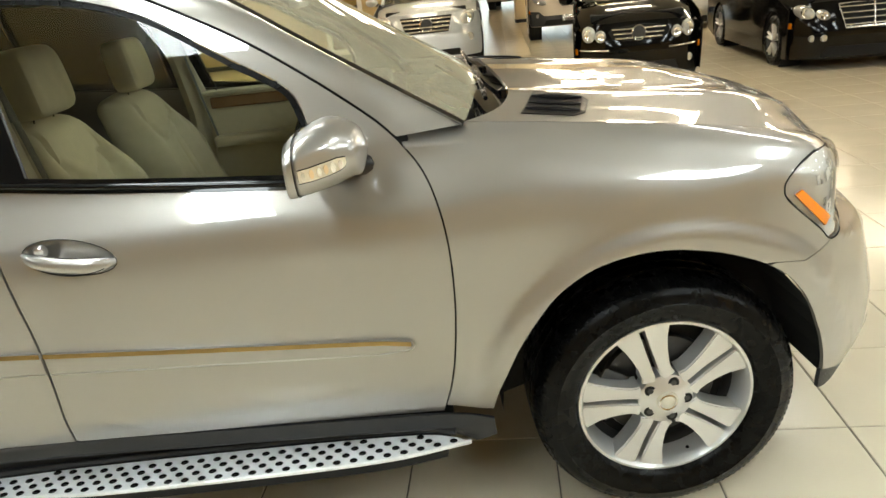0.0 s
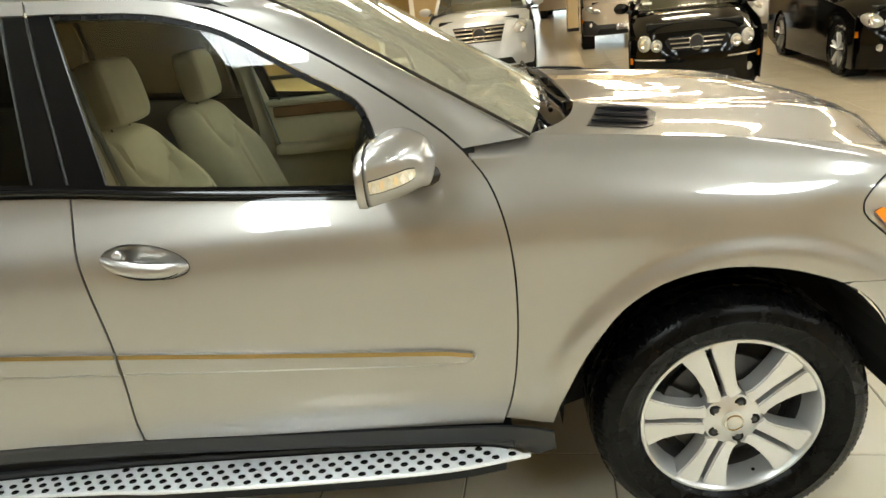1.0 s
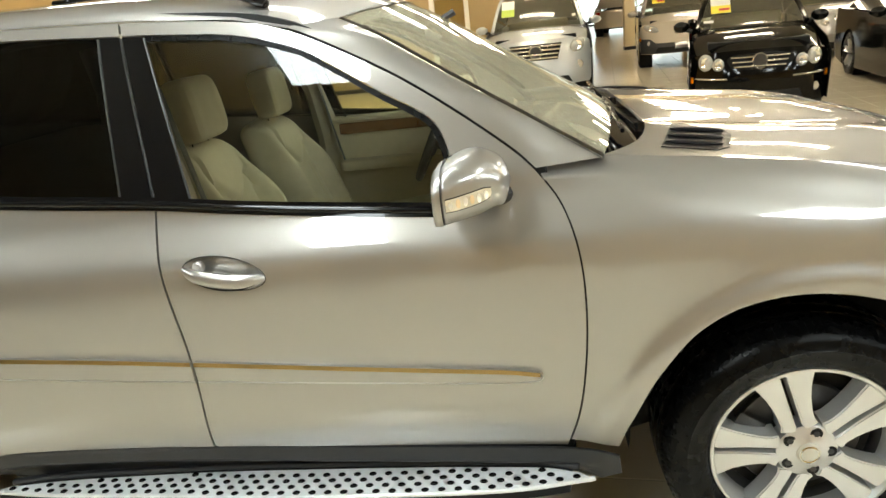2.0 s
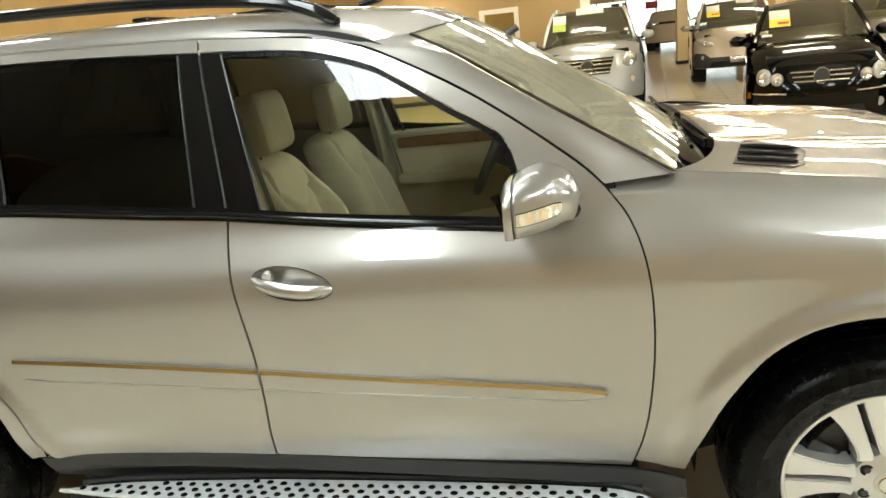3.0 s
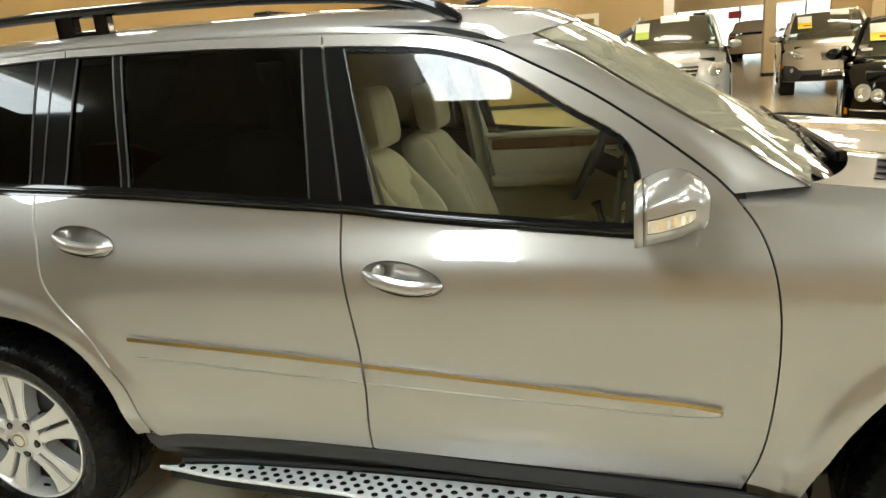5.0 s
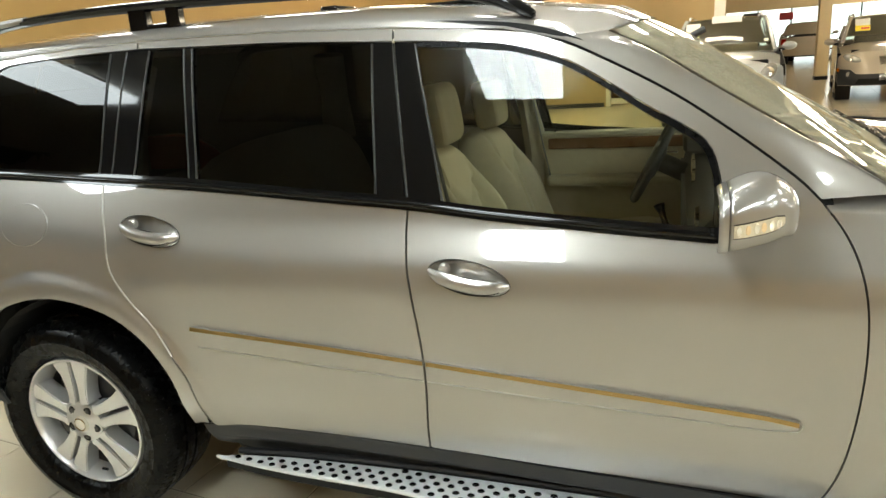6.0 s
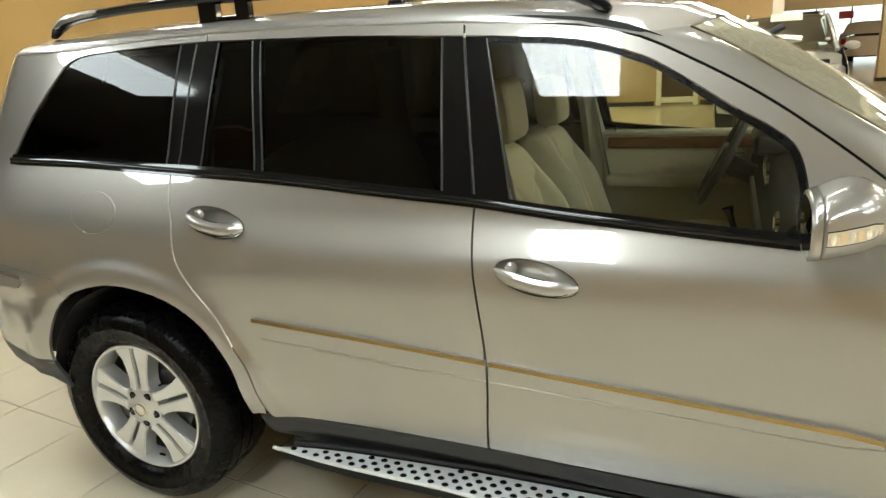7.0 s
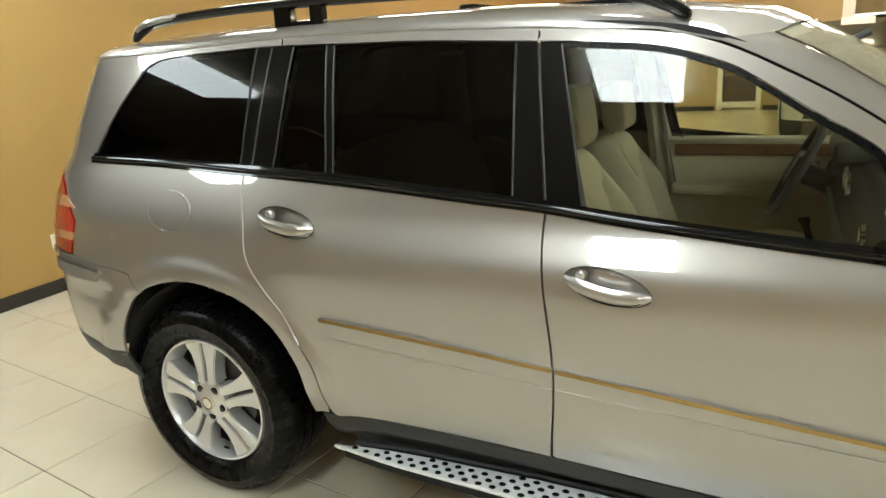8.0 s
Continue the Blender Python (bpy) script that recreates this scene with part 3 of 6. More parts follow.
def handle(name, cx, cz, length, parent, side):
    """A pull handle: a hollow in the door with a bar across it."""
    h = length / 2

    def cup(a, z):
        x, y, zz = flank(a, z)
        r = min(1.0, math.hypot((a - cx) / h, (z - cz + 0.16 * (a - cx)) / 0.043))
        return (x, y + 0.045 * (1 - r ** 6) + 0.0015, zz)
    grip = panel(name, handle_oval(cx, cz, length, 1.02), cup, PAINT_BRIGHT, parent, "silver pull handle in an oval hollow", du=0.015, dv=0.01, thick=0.004, side=side)
    P, N = [], 21
    for t in np.linspace(-1, 1, N):
        a = cx + t * h
        z = cz - 0.16 * (a - cx) - 0.012 * (1 - t * t)
        x, y, zz = flank(a, z)
        P.append((x, (y - 0.002 - 0.020 * (1 - t ** 4)) * -side, zz))
    part("bar", tube(P, [0.005 + 0.0105 * (1 - abs(t) ** 4.0) for t in np.linspace(-1, 1, N)], 14, 1.35), PAINT_BRIGHT, grip, smooth=True)
    part("slot", tube([(q[0], q[1] - side * 0.002, q[2] + 0.019 * (1 - (2 * i / (N - 1) - 1) ** 2) + 0.001) for i, q in enumerate(P)][8:-1], 0.0022, 6), VOID, grip)
    # black line below the bar, put in as its shadow
    part("gasket", tube([(q[0], q[1] + side * 0.008, q[2] - 0.0205 * (1 - (2 * i / (N - 1) - 1) ** 2)) for i, q in enumerate(P)][2:-2], 0.0028, 6), VOID, grip, "black tube drawn as the shadow under the bar")
    lk = flank(cx - 0.62 * h, cz + 0.10 * h + 0.010)
    part("lock_cover", lathe([(0.0, -0.006), (0.012, -0.005), (0.0155, 0.0), (0.016, 0.012)], 20), PAINT_BRIGHT, grip, "round silver lock cover", True).matrix_basis = Matrix.Translation((lk[0], (lk[1] - 0.002) * -side, lk[2])) @ Matrix.Rotation(0 if side < 0 else math.pi, 4, "Z")
    ring = [flank(a, z) for a, z in handle_oval(cx, cz, length, 1.02)]
    part("seal", tube([(p[0], p[1] * -side, p[2]) for p in ring + ring[:1]], 0.0011, 6), VOID, grip)
    return grip


def build_flanks():
    for side in (-1, 1):
        belt_f = between(BELT, -1.70, -0.905)
        door = spline(B_GAP, 4)[::-1] + belt_f + spline(FWIN, 4)[::-1] + [(-1.752, 1.662), (-1.754, 1.699)] + between(SEAM, -1.75, -0.69) + spline(A_GAP, 4) + between(SILL, -1.675, -0.645)[::-1]
        fd = panel("front_door", door, flank, PAINT, suv, gap=0.003, side=side, du=0.08, dv=0.02, holes=[handle_oval(-1.518, 1.047, 0.222)])
        belt_r = between(BELT, -2.76, -1.71)
        door = spline(R_GAP, 4)[::-1] + belt_r + spline(B_GAP, 4) + between(SILL, -2.44, -1.685)[::-1]
        rd = panel("rear_door", door, flank, PAINT, suv, gap=0.003, side=side, du=0.08, dv=0.02, holes=[handle_oval(-2.563, 1.154, 0.222)])
        strip = between(SEAM, -2.636, -1.7555) + [(-1.7555, 1.666)] + between(RWIN, -2.636, -1.756)[::-1]
        panel("window_frame", strip, flank, PAINT, rd, gap=0.001, side=side)
        q = between(RWIN, -3.338, -2.640)
        panel("window_frame", between(SEAM, -3.338, -2.640) + q[::-1], flank, PAINT, suv, gap=0.001, side=side)
        # quarter panel with its pillar
        top = [(-4.3, 1.708), (-3.6, 1.708), (-3.40, 1.708)] + between(SEAM, -3.35, -3.22)[::-1]
        w = spline(RWIN, 6)
        w = [p for p in w if p[0] <= -3.352]
        quarter = top + w[::-1] + between(BELT, -3.58, -2.77) + spline(R_GAP, 4) + [(-2.50, 0.487)] + [p for p in spline(R_ARCH, 4) if p[0] > -3.22][::-1] + [(-3.235, 0.862), (-3.30, 0.925), (-3.457, 0.944), (-3.64, 0.966), (-3.615, 1.03), (-3.60, 1.107), (-3.66, 1.17), (-3.74, 1.23), (-3.86, 1.275), (-4.3, 1.285)]
        panel("quarter_panel", quarter, flank, PAINT, suv, gap=0.002, side=side, du=0.022, dv=0.014)
        flap = [(-3.082 + 0.103 * math.cos(t), 1.169 + 0.068 * math.sin(t)) for t in np.linspace(0, 2 * math.pi, 41)[:-1]]
        if side < 0:
            panel("fuel_flap_seam", flap, flank, VOID, suv, proud=0.0012, thick=0.001, du=0.03, dv=0.03)
            panel("fuel_flap", flap, flank, PAINT, suv, gap=0.0018, proud=0.0026, thick=0.002, du=0.03, dv=0.03)
            rim = [flank(a, z) for a, z in flap]
            part("flap_edge", tube([(p[0], p[1] - 0.001, p[2]) for p in rim + rim[:1]], 0.0010, 6), PAINT, suv, "", True)
        tail = [(-3.645, 0.972), (-3.62, 1.03), (-3.604, 1.107), (-3.66, 1.165), (-3.74, 1.222), (-3.85, 1.268), (-4.1, 1.28), (-4.1, 0.985)]
        tl = panel("tail_light", tail, flank, RED_LENS, suv, "red tail light with clear bands", gap=0.004, side=side, proud=0.003)
        panel("clear_band", [(-3.61, 1.155), (-4.1, 1.155), (-4.1, 1.195), (-3.70, 1.195)], flank, AMBER_PALE, tl, "pale reversing light band", proud=0.005, thick=0.004, side=side)
        panel("clear_band", [(-3.615, 1.03), (-4.1, 1.03), (-4.1, 1.062), (-3.607, 1.062)], flank, AMBER_PALE, tl, "pale indicator band", proud=0.005, thick=0.004, side=side)
        low = [p for p in spline(R_ARCH, 4) if p[0] <= -3.25 and p[1] > 0.56] + [(-3.235, 0.862), (-3.30, 0.925), (-3.457, 0.944), (-3.64, 0.966), (A_END, 0.975), (A_END, 0.52), (-3.75, 0.60), (-3.48, 0.575)]
        rb = panel("rear_bumper", low, flank, PAINT, suv, gap=0.0008, side=side)
        panel("bumper_strip", [(-3.455, 0.918), (-3.47, 0.928), (-4.5, 0.955), (-4.5, 0.905), (-3.50, 0.878)], flank, PAINT_BRIGHT, rb, "bright bumper protection strip", proud=0.012, side=side)
        panel("chrome_insert", [(-3.465, 0.930), (-3.60, 0.946), (-4.4, 0.963), (-4.4, 0.948), (-3.60, 0.931), (-3.465, 0.917)], flank, CHROME, rb, "thin chrome insert of the bumper", proud=0.0145, thick=0.006, side=side)
        panel("valance", [(-3.372, 0.47), (-3.385, 0.51), (-3.398, 0.60), (-3.48, 0.592), (-3.75, 0.610), (A_END, 0.525), (A_END, 0.44), (-3.75, 0.525), (-3.46, 0.505)], flank, PLASTIC, rb, "dark grey lower valance", proud=0.001, side=side)
        tg = panel("tailgate", [(-4.306, 1.703), (-4.306, 1.290), (-4.106, 1.284), (-4.106, 0.985), (A_END, 0.985), (A_END, 1.703)], flank, PAINT, suv, gap=0.001, side=side, du=0.04, dv=0.06)
        panel("rear_window", [(-4.36, 1.33), (A_END, 1.33), (A_END, 1.67), (-4.40, 1.67)], flank, TINTED, tg, "black tinted rear window", side=side, proud=0.004, thick=0.004, du=0.04, dv=0.06)
        # front wing, bumper and lamp
        lamp_edge = LAMP[:9]
        wing = [(a, wing_v(a, z)) for a, z in spline(A_GAP, 4)[::-1]] + [(-0.695, 1.29), (-0.66, 1.3), (0.56, 1.3), (0.50, 1.19)] + lamp_edge + [(0.392, 0.860), (0.325, 0.838), (0.245, 0.838), (0.215, 0.835)] + [p for p in spline(F_ARCH, 4) if p[0] < 0.205][::-1]
        panel("front_wing", wing, fender, PAINT, suv, gap=0.0016, side=side, du=0.022, dv=0.014)
        bump = [p for p in spline(F_ARCH, 4) if p[0] > 0.21 and p[1] > 0.44] + [(0.52, 0.43), (0.72, 0.45), (1.6, 0.45), (1.6, 0.97), (0.9, 0.95), (0.66, 0.915), (0.52, 0.905), (0.434, 0.886), (0.392, 0.860), (0.325, 0.838), (0.245, 0.838)]
        fb = panel("front_bumper", bump, fender, PAINT, suv, gap=0.0008, side=side, du=0.05)
        panel("valance", [(0.453, 0.438), (0.460, 0.40), (0.468, 0.368), (0.50, 0.362), (0.58, 0.377), (0.75, 0.40), (1.6, 0.41), (1.6, 0.447), (0.72, 0.447), (0.52, 0.427)], fender, PLASTIC, fb, "dark grey lower valance", proud=-0.006, side=side)
        panel("nose_panel", [(0.565, 1.3), (1.3, 1.3), (1.3, 0.975), (0.9, 0.955), (0.79, 0.955), (0.85, 1.06), (0.79, 1.135), (0.64, 1.185), (0.505, 1.195)], fender, PAINT, suv, gap=0.003, side=side, du=0.05, dv=0.03)
        hl = panel("headlight", LAMP, fender, LENS, suv, "clear headlight lens with an amber reflector", gap=0.004, side=side, du=0.04, dv=0.03, thick=0.004, proud=0.004)
        panel("housing", LAMP, fender, LAMP_INNER, hl, "bright faceted reflector housing", gap=0.006, side=side, proud=-0.007, thick=0.002)
        panel("amber_reflector", [(0.294, 1.018), (0.314, 1.030), (0.421, 0.957), (0.396, 0.932)], fender, AMBER, hl, "orange side reflector", side=side, proud=0.0055, thick=0.006, du=0.03, dv=0.02)
        rim_l = [tuple(np.array(fender(a, v)) * np.array([1, -side, 1])) for a, v in spline(LAMP[:10], 4)]
        part("lens_seal", tube(rim_l, 0.0022, 6), VOID, hl, "", True)
        rnd = random.Random(5)
        # scattered white and satin patches paint the glints inside the lamp
        spots = [(0.435, 0.975, 0.022, 0.030, WHITE)]
        for i in range(22):
            a, v = rnd.uniform(0.32, 0.50), rnd.uniform(0.96, 1.12)
            if v + 0.68 * (a - 0.31) > 1.06 and v < 1.06 + 0.5 * (a - 0.32):
                spots.append((a, v, rnd.uniform(0.006, 0.013), rnd.uniform(0.008, 0.016), (WHITE, CHROME_SOFT)[i % 4 == 3]))
        for a, v, ra, rv, mt_ in spots:
            o = [(a + ra, v - rv * 0.7), (a + ra * 0.8, v + rv), (a - ra, v + rv * 0.8), (a - ra * 0.7, v - rv)]
            panel("facet", o, fender, mt_, hl, "pale patch put in as a glint of the lamp reflector", side=side, proud=-0.0045, thick=0.002, du=0.02, dv=0.02)
        for (a, v, r) in ((0.42, 1.06, 0.026), (0.60, 1.05, 0.040)):
            c = np.array(fender(a, v))
            n = plan(a)
            bm = lathe([(0.0, 0.0), (r * 0.6, 0.012), (r, 0.035), (r * 1.05, 0.04), (r * 1.05, 0.07)], 24)
            ob = part("projector", bm, CHROME, hl, "round chrome lamp projector", True)
            d = Vector((n[2], n[3] * -side, 0))
            ob.matrix_basis = Matrix.Translation((c[0] - n[2] * 0.020, (c[1] - n[3] * 0.020) * -side, c[2])) @ d.to_track_quat("-Y", "Z").to_matrix().to_4x4()
        # glass and black pillars
        def slab(name, xa, xb, material, label, proud, lean_a=0.0, lean_b=0.0):
            """Glass or trim between two leaning lines."""
            bt = [p for p in between(BELT, xa, xb)]
            lo_a = (xa, float(np.interp(xa, *zip(*between(BELT, -3.6, -0.9)))) + 0.0)
            lo_b = (xb, float(np.interp(xb, *zip(*between(BELT, -3.6, -0.9)))) + 0.0)
            tops = sorted(spline(RWIN, 6)[12:] + spline(FWIN, 6)[:12])
            tz = lambda x: float(np.interp(x, [p[0] for p in tops], [p[1] for p in tops])) - 0.002
            ta, tb = xa + lean_a, xb + lean_b
            up = [(ta, tz(ta))] + [(x, tz(x)) for x in np.linspace(ta, tb, 8)[1:-1]] + [(tb, tz(tb))]
            panel(name, [lo_a] + bt + [lo_b] + up[::-1], flank, material, suv, label, proud=proud, side=side, thick=0.012)
        wq = [p for p in spline(RWIN, 6) if p[0] < -2.74]
        panel("rear_side_window", between(BELT, -3.58, -2.79) + [(-2.785, 1.304), (-2.742, 1.7)] + wq[::-1], flank, PRIVACY, suv, "black tinted rear quarter glass", proud=-0.006, side=side)
        slab("pillar_trim", -2.78, -2.735, BLACK_TRIM, "black gloss pillar trim", -0.001, 0.04, 0.055)
        slab("pillar_trim", -2.73, -2.645, BLACK_TRIM, "black gloss pillar trim", 0.0005, 0.055, 0.055)
        slab("rear_side_window", -2.64, -2.43, PRIVACY, "black tinted rear door quarter glass", -0.006, 0.052, -0.028)
        slab("pillar_trim", -2.426, -2.402, BLACK_TRIM, "black divider bar", 0.001, -0.028, -0.026)
        slab("rear_side_window", -2.398, -1.80, PRIVACY, "black tinted rear door glass", -0.006, -0.026, -0.018)
        slab("pillar_trim", -1.796, -1.708, BLACK_TRIM, "black gloss pillar trim", 0.0, -0.018, -0.048)
        slab("pillar_trim", -1.697, -1.60, BLACK_TRIM, "black gloss pillar trim", 0.001, -0.05, -0.088)
        # seal tubes in lighter grey draw the highlight lines along the pillars
        for xa, lean in ((-2.783, 0.04), (-2.7325, 0.055), (-2.6425, 0.054), (-2.428, -0.028), (-2.400, -0.026), (-1.798, -0.018), (-1.7025, -0.049), (-1.598, -0.088)):
            zb_ = float(np.interp(xa, *zip(*between(BELT, -3.5, -0.95)))) + 0.01
            zt_ = float(np.interp(xa + lean, *zip(*sorted(spline(RWIN, 6)[12:] + spline(FWIN, 6)[:12])))) - 0.006
            L = []
            for f in np.linspace(0, 1, 9):
                p = flank(xa + lean * f, zb_ + (zt_ - zb_) * f)
                L.append((p[0], (p[1] - 0.0005) * -side, p[2]))
            part("glass_seal", tube(L, 0.0034, 8), SEAL, suv, "", True)
        gl = between(BELT, -1.596, -0.905) + spline(FWIN, 4)[::-1]
        panel("front_side_window", gl, flank, SIDE_GLASS, suv, "clear greenish front side window glass", proud=-0.008, side=side, thick=0.0005)
        fw = [p for p in spline(FWIN, 6) if p[1] > 1.17]
        inner = []
        for i, p in enumerate(fw):
            a, b = fw[max(0, i - 1)], fw[min(len(fw) - 1, i + 1)]
            L = math.hypot(b[0] - a[0], b[1] - a[1])
            wd = 0.011 + 0.004 * smooth01((p[0] + 1.25) / 0.3)
            inner.append((p[0] + (b[1] - a[1]) / L * wd, p[1] - (b[0] - a[0]) / L * wd))
        panel("window_gasket", [(x - 0.001, z + 0.001) for x, z in fw] + inner[::-1], flank, RUBBER, suv, "black rubber gasket round the glass", proud=-0.004, side=side, du=0.08, dv=0.05, thick=0.02)
        bt = between(BELT, -3.58, -0.905)
        panel("belt_trim", [(x, z - 0.011) for x, z in bt] + [(x, z + 0.024) for x, z in bt][::-1], flank, BLACK_TRIM, suv, "black gloss belt trim", proud=0.005, side=side)
        part("belt_bead", tube([(p[0], (p[1] - 0.004) * -side, p[2]) for p in (flank(x, z + 0.006) for x, z in bt)], 0.0095, 10), BLACK_TRIM, suv, "", True)
        # protection strips on the doors
        mt = [(-2.434, 0.857), (-1.97, 0.826), (-1.657, 0.801), (-1.2, 0.762), (-0.74, 0.724), (-0.712, 0.716)]
        mb = [(-2.41, 0.790), (-1.975, 0.760), (-1.661, 0.740), (-1.2, 0.711), (-0.74, 0.685), (-0.712, 0.692)]
        for par, lo, hi in ((fd, -1.652, -0.70), (rd, -2.44, -1.662)):
            st, sb = sorted(spline(mt, 6)), sorted(spline(mb, 6))
            xs = np.linspace(max(lo, -2.434), min(hi, -0.712), 14)
            t = [(x, float(np.interp(x, *zip(*st)))) for x in xs]
            b = [(x, float(np.interp(x, *zip(*sb)))) for x in xs]
            if lo < -2:
                b[0] = (-2.412, b[0][1])
            def insert(a, z, t=t):
                p = flank(a, z)
                return (p[0], p[1] + 0.27 * (z - float(np.interp(a, [q[0] for q in t], [q[1] for q in t]))), p[2])
            panel("protection_strip", t + b[::-1], flank, PAINT, par, "", proud=0.011, side=side, du=0.12)
            P = [flank(x, z + 0.001) for x, z in b]
            part("edge_bead", tube([(p[0], (p[1] - 0.0095) * -side, p[2]) for p in P], 0.0032, 6), PAINT_BRIGHT, par, "", True)
            ends = ((t[-1], b[-1], 1),) if lo > -2 else ()
            for tp, bp, dr in ends:
                E = [flank(tp[0] + dr * dx, tp[1] * (1 - f) + bp[1] * f) for f, dx in ((0.02, 0.0), (0.25, 0.006), (0.6, 0.006), (0.85, 0.001), (1.0, -0.008))]
                part("end_bead", tube([(p[0], (p[1] - 0.0095) * -side, p[2]) for p in spline(E, 3)], 0.0034, 6), PAINT_BRIGHT, par, "", True)
            panel("chrome_insert", [(x, z - 0.002) for x, z in t] + [(x, z - 0.013) for x, z in t][::-1], insert, CHROME, par, "thin chrome insert", proud=0.0135, side=side, du=0.12)
        handle("door_handle", -1.518, 1.047, 0.222, fd, side)
        handle("door_handle", -2.563, 1.154, 0.222, rd, side)
        E = [flank(a + 0.003, z) for a, z in spline(R_GAP, 4) if z > 0.74]
        part("door_edge", tube([(p[0], (p[1] - 0.0012) * -side, p[2]) for p in E], 0.0036, 8), PAINT_BRIGHT, rd, "bright turned edge of the door", True)
        # sill cladding
        sl = between(SILL, -2.515, -0.505)
        def clad(a, z):
            p = (a, -half_width(max(z, 0.475)), z)
            return (p[0], p[1] + 0.060 * smooth01((float(np.interp(a, *zip(*SILL))) - 0.048 - z) / 0.05) * smooth01((-0.55 - a) / 0.1) * smooth01((a + 2.5) / 0.1), p[2])
        panel("sill_cladding", [(x, z - 0.003) for x, z in sl] + [(-0.50, 0.345), (-0.56, 0.33), (-2.36, 0.345), (-2.44, 0.38), (-2.50, 0.44)], clad, PLASTIC, suv, "dark grey ribbed sill cladding", proud=-0.002, side=side, du=0.05, dv=0.012)


build_flanks()
# dark tubes added behind the panel gaps to stop light leaking through
for sd in (-1, 1):
    for crv, nm in ((SEAM, "gap_backing"), (A_GAP, "gap_backing"), (B_GAP, "gap_backing"), (R_GAP, "gap_backing")):
        P = [np.array(flank(a, z)) + np.array([0, 0.034, 0]) for a, z in spline(crv, 4)]
        part(nm, tube([(q[0], q[1] * -sd, q[2]) for q in P], 0.022, 6), VOID, suv, "black backing tube that blocks light through the panel gap")


def build_step(side):
    """The running board with its rubber studs."""
    e = new("running_board")
    e.parent = suv
    e["label"] = "aluminium running board with black rubber studs"
    inner = [(-2.40, 0.895), (-2.2, 0.872), (-1.84, 0.858), (-1.65, 0.856), (-1.13, 0.866), (-0.74, 0.886), (-0.62, 0.915)]
    outer = [(-2.462, 0.920), (-2.2, 0.950), (-1.81, 0.968), (-1.61, 0.986), (-1.11, 0.994), (-0.80, 0.985), (-0.58, 0.946)]
    I, O = spline(inner, 6), spline(outer, 6)

    def face(x, y):
        return (x, y, 0.362 + 0.004 * (x + 2.4) / 1.8)
    poly = [(x, -y) for x, y in O] + [(x, -y) for x, y in I][::-1]
    top = panel("step_plate", poly, face, ALUMINIUM, e, "brushed aluminium step plate", gap=0.004, side=side, du=0.1, dv=0.05, thick=0.012)
    # step body takes near-black so the shade below the plate is in its colour
    body = [(x, -y - 0.006) for x, y in O[1:-2]] + [(x, -y + 0.03) for x, y in I[1:-1]][::-1]
    panel("step_body", body, lambda x, y: (x, y, face(x, y)[2] - 0.006), VOID, e, "step body coloured black for the shade under the plate", side=side, du=0.15, dv=0.06, thick=0.022)
    part("tray_lip", tube([(x, (-y + 0.014) * -side, face(x, y)[2] + 0.006) for x, y in I], 0.013, 8, 0.8), PLASTIC, e, "", True)
    P = [(x, (-y - 0.001) * -side, face(x, y)[2] + 0.001) for x, y in O]
    part("edge_strip", tube(P, 0.0065, 8), ALUMINIUM, e, "bright edge strip", True)
    # studs in staggered rows
    me = None
    for r in range(4):
        k = 0
        while True:
            x = -0.63 - 0.0475 * (k + 0.5 * (r % 2))
            k += 1
            if x < -2.40:
                break
            a = float(np.interp(x, [p[0] for p in I], [p[1] for p in I]))
            b = float(np.interp(x, [p[0] for p in O], [p[1] for p in O]))
            y = b - 0.020 - 0.0262 * r
            if y < a + 0.013:
                continue
            if me is None:
                bm = lathe([(0.0, 0.0035), (0.008, 0.0035), (0.0105, 0.002), (0.0115, 0.0)], 12)
                bmesh.ops.rotate(bm, verts=bm.verts[:], cent=(0, 0, 0), matrix=Matrix.Rotation(radians(90), 3, "X"))
                bmesh.ops.recalc_face_normals(bm, faces=bm.faces[:])
                me = bpy.data.meshes.new("stud")
                bm.to_mesh(me)
                bm.free()
                me.materials.append(RUBBER)
            if side < 0 or k % 3 == 0:
                o = new("stud", me)
                o.parent = e
                o.location = (x, side * y, face(x, y)[2] + 0.0005)
                o.scale = (1.0, 0.78, 1)


build_step(-1)

# ---- hood, screen, roof ----
EDGE = [fender(a, 1.3) for a in np.linspace(-0.75, 1.15, 60)]
EX, EY, EZ = [p[0] for p in EDGE], [-p[1] for p in EDGE], [p[2] for p in EDGE]


def hood(x, y):
    ye, ze = float(np.interp(x, EX, EY)), float(np.interp(x, EX, EZ))
    u = min(1.15, abs(y) / max(ye, 0.05))
    ridge = 0.010 * math.exp(-((u - 0.60) / 0.13) ** 2) * smooth01((x + 0.6) / 0.3)
    return (x, y, ze + float(np.interp(x, [-0.5, -0.3, 0.0, 0.3, 0.55, 0.9], [0.026, 0.024, 0.030, 0.056, 0.080, 0.085])) * (1 - u ** 2.0) + ridge)


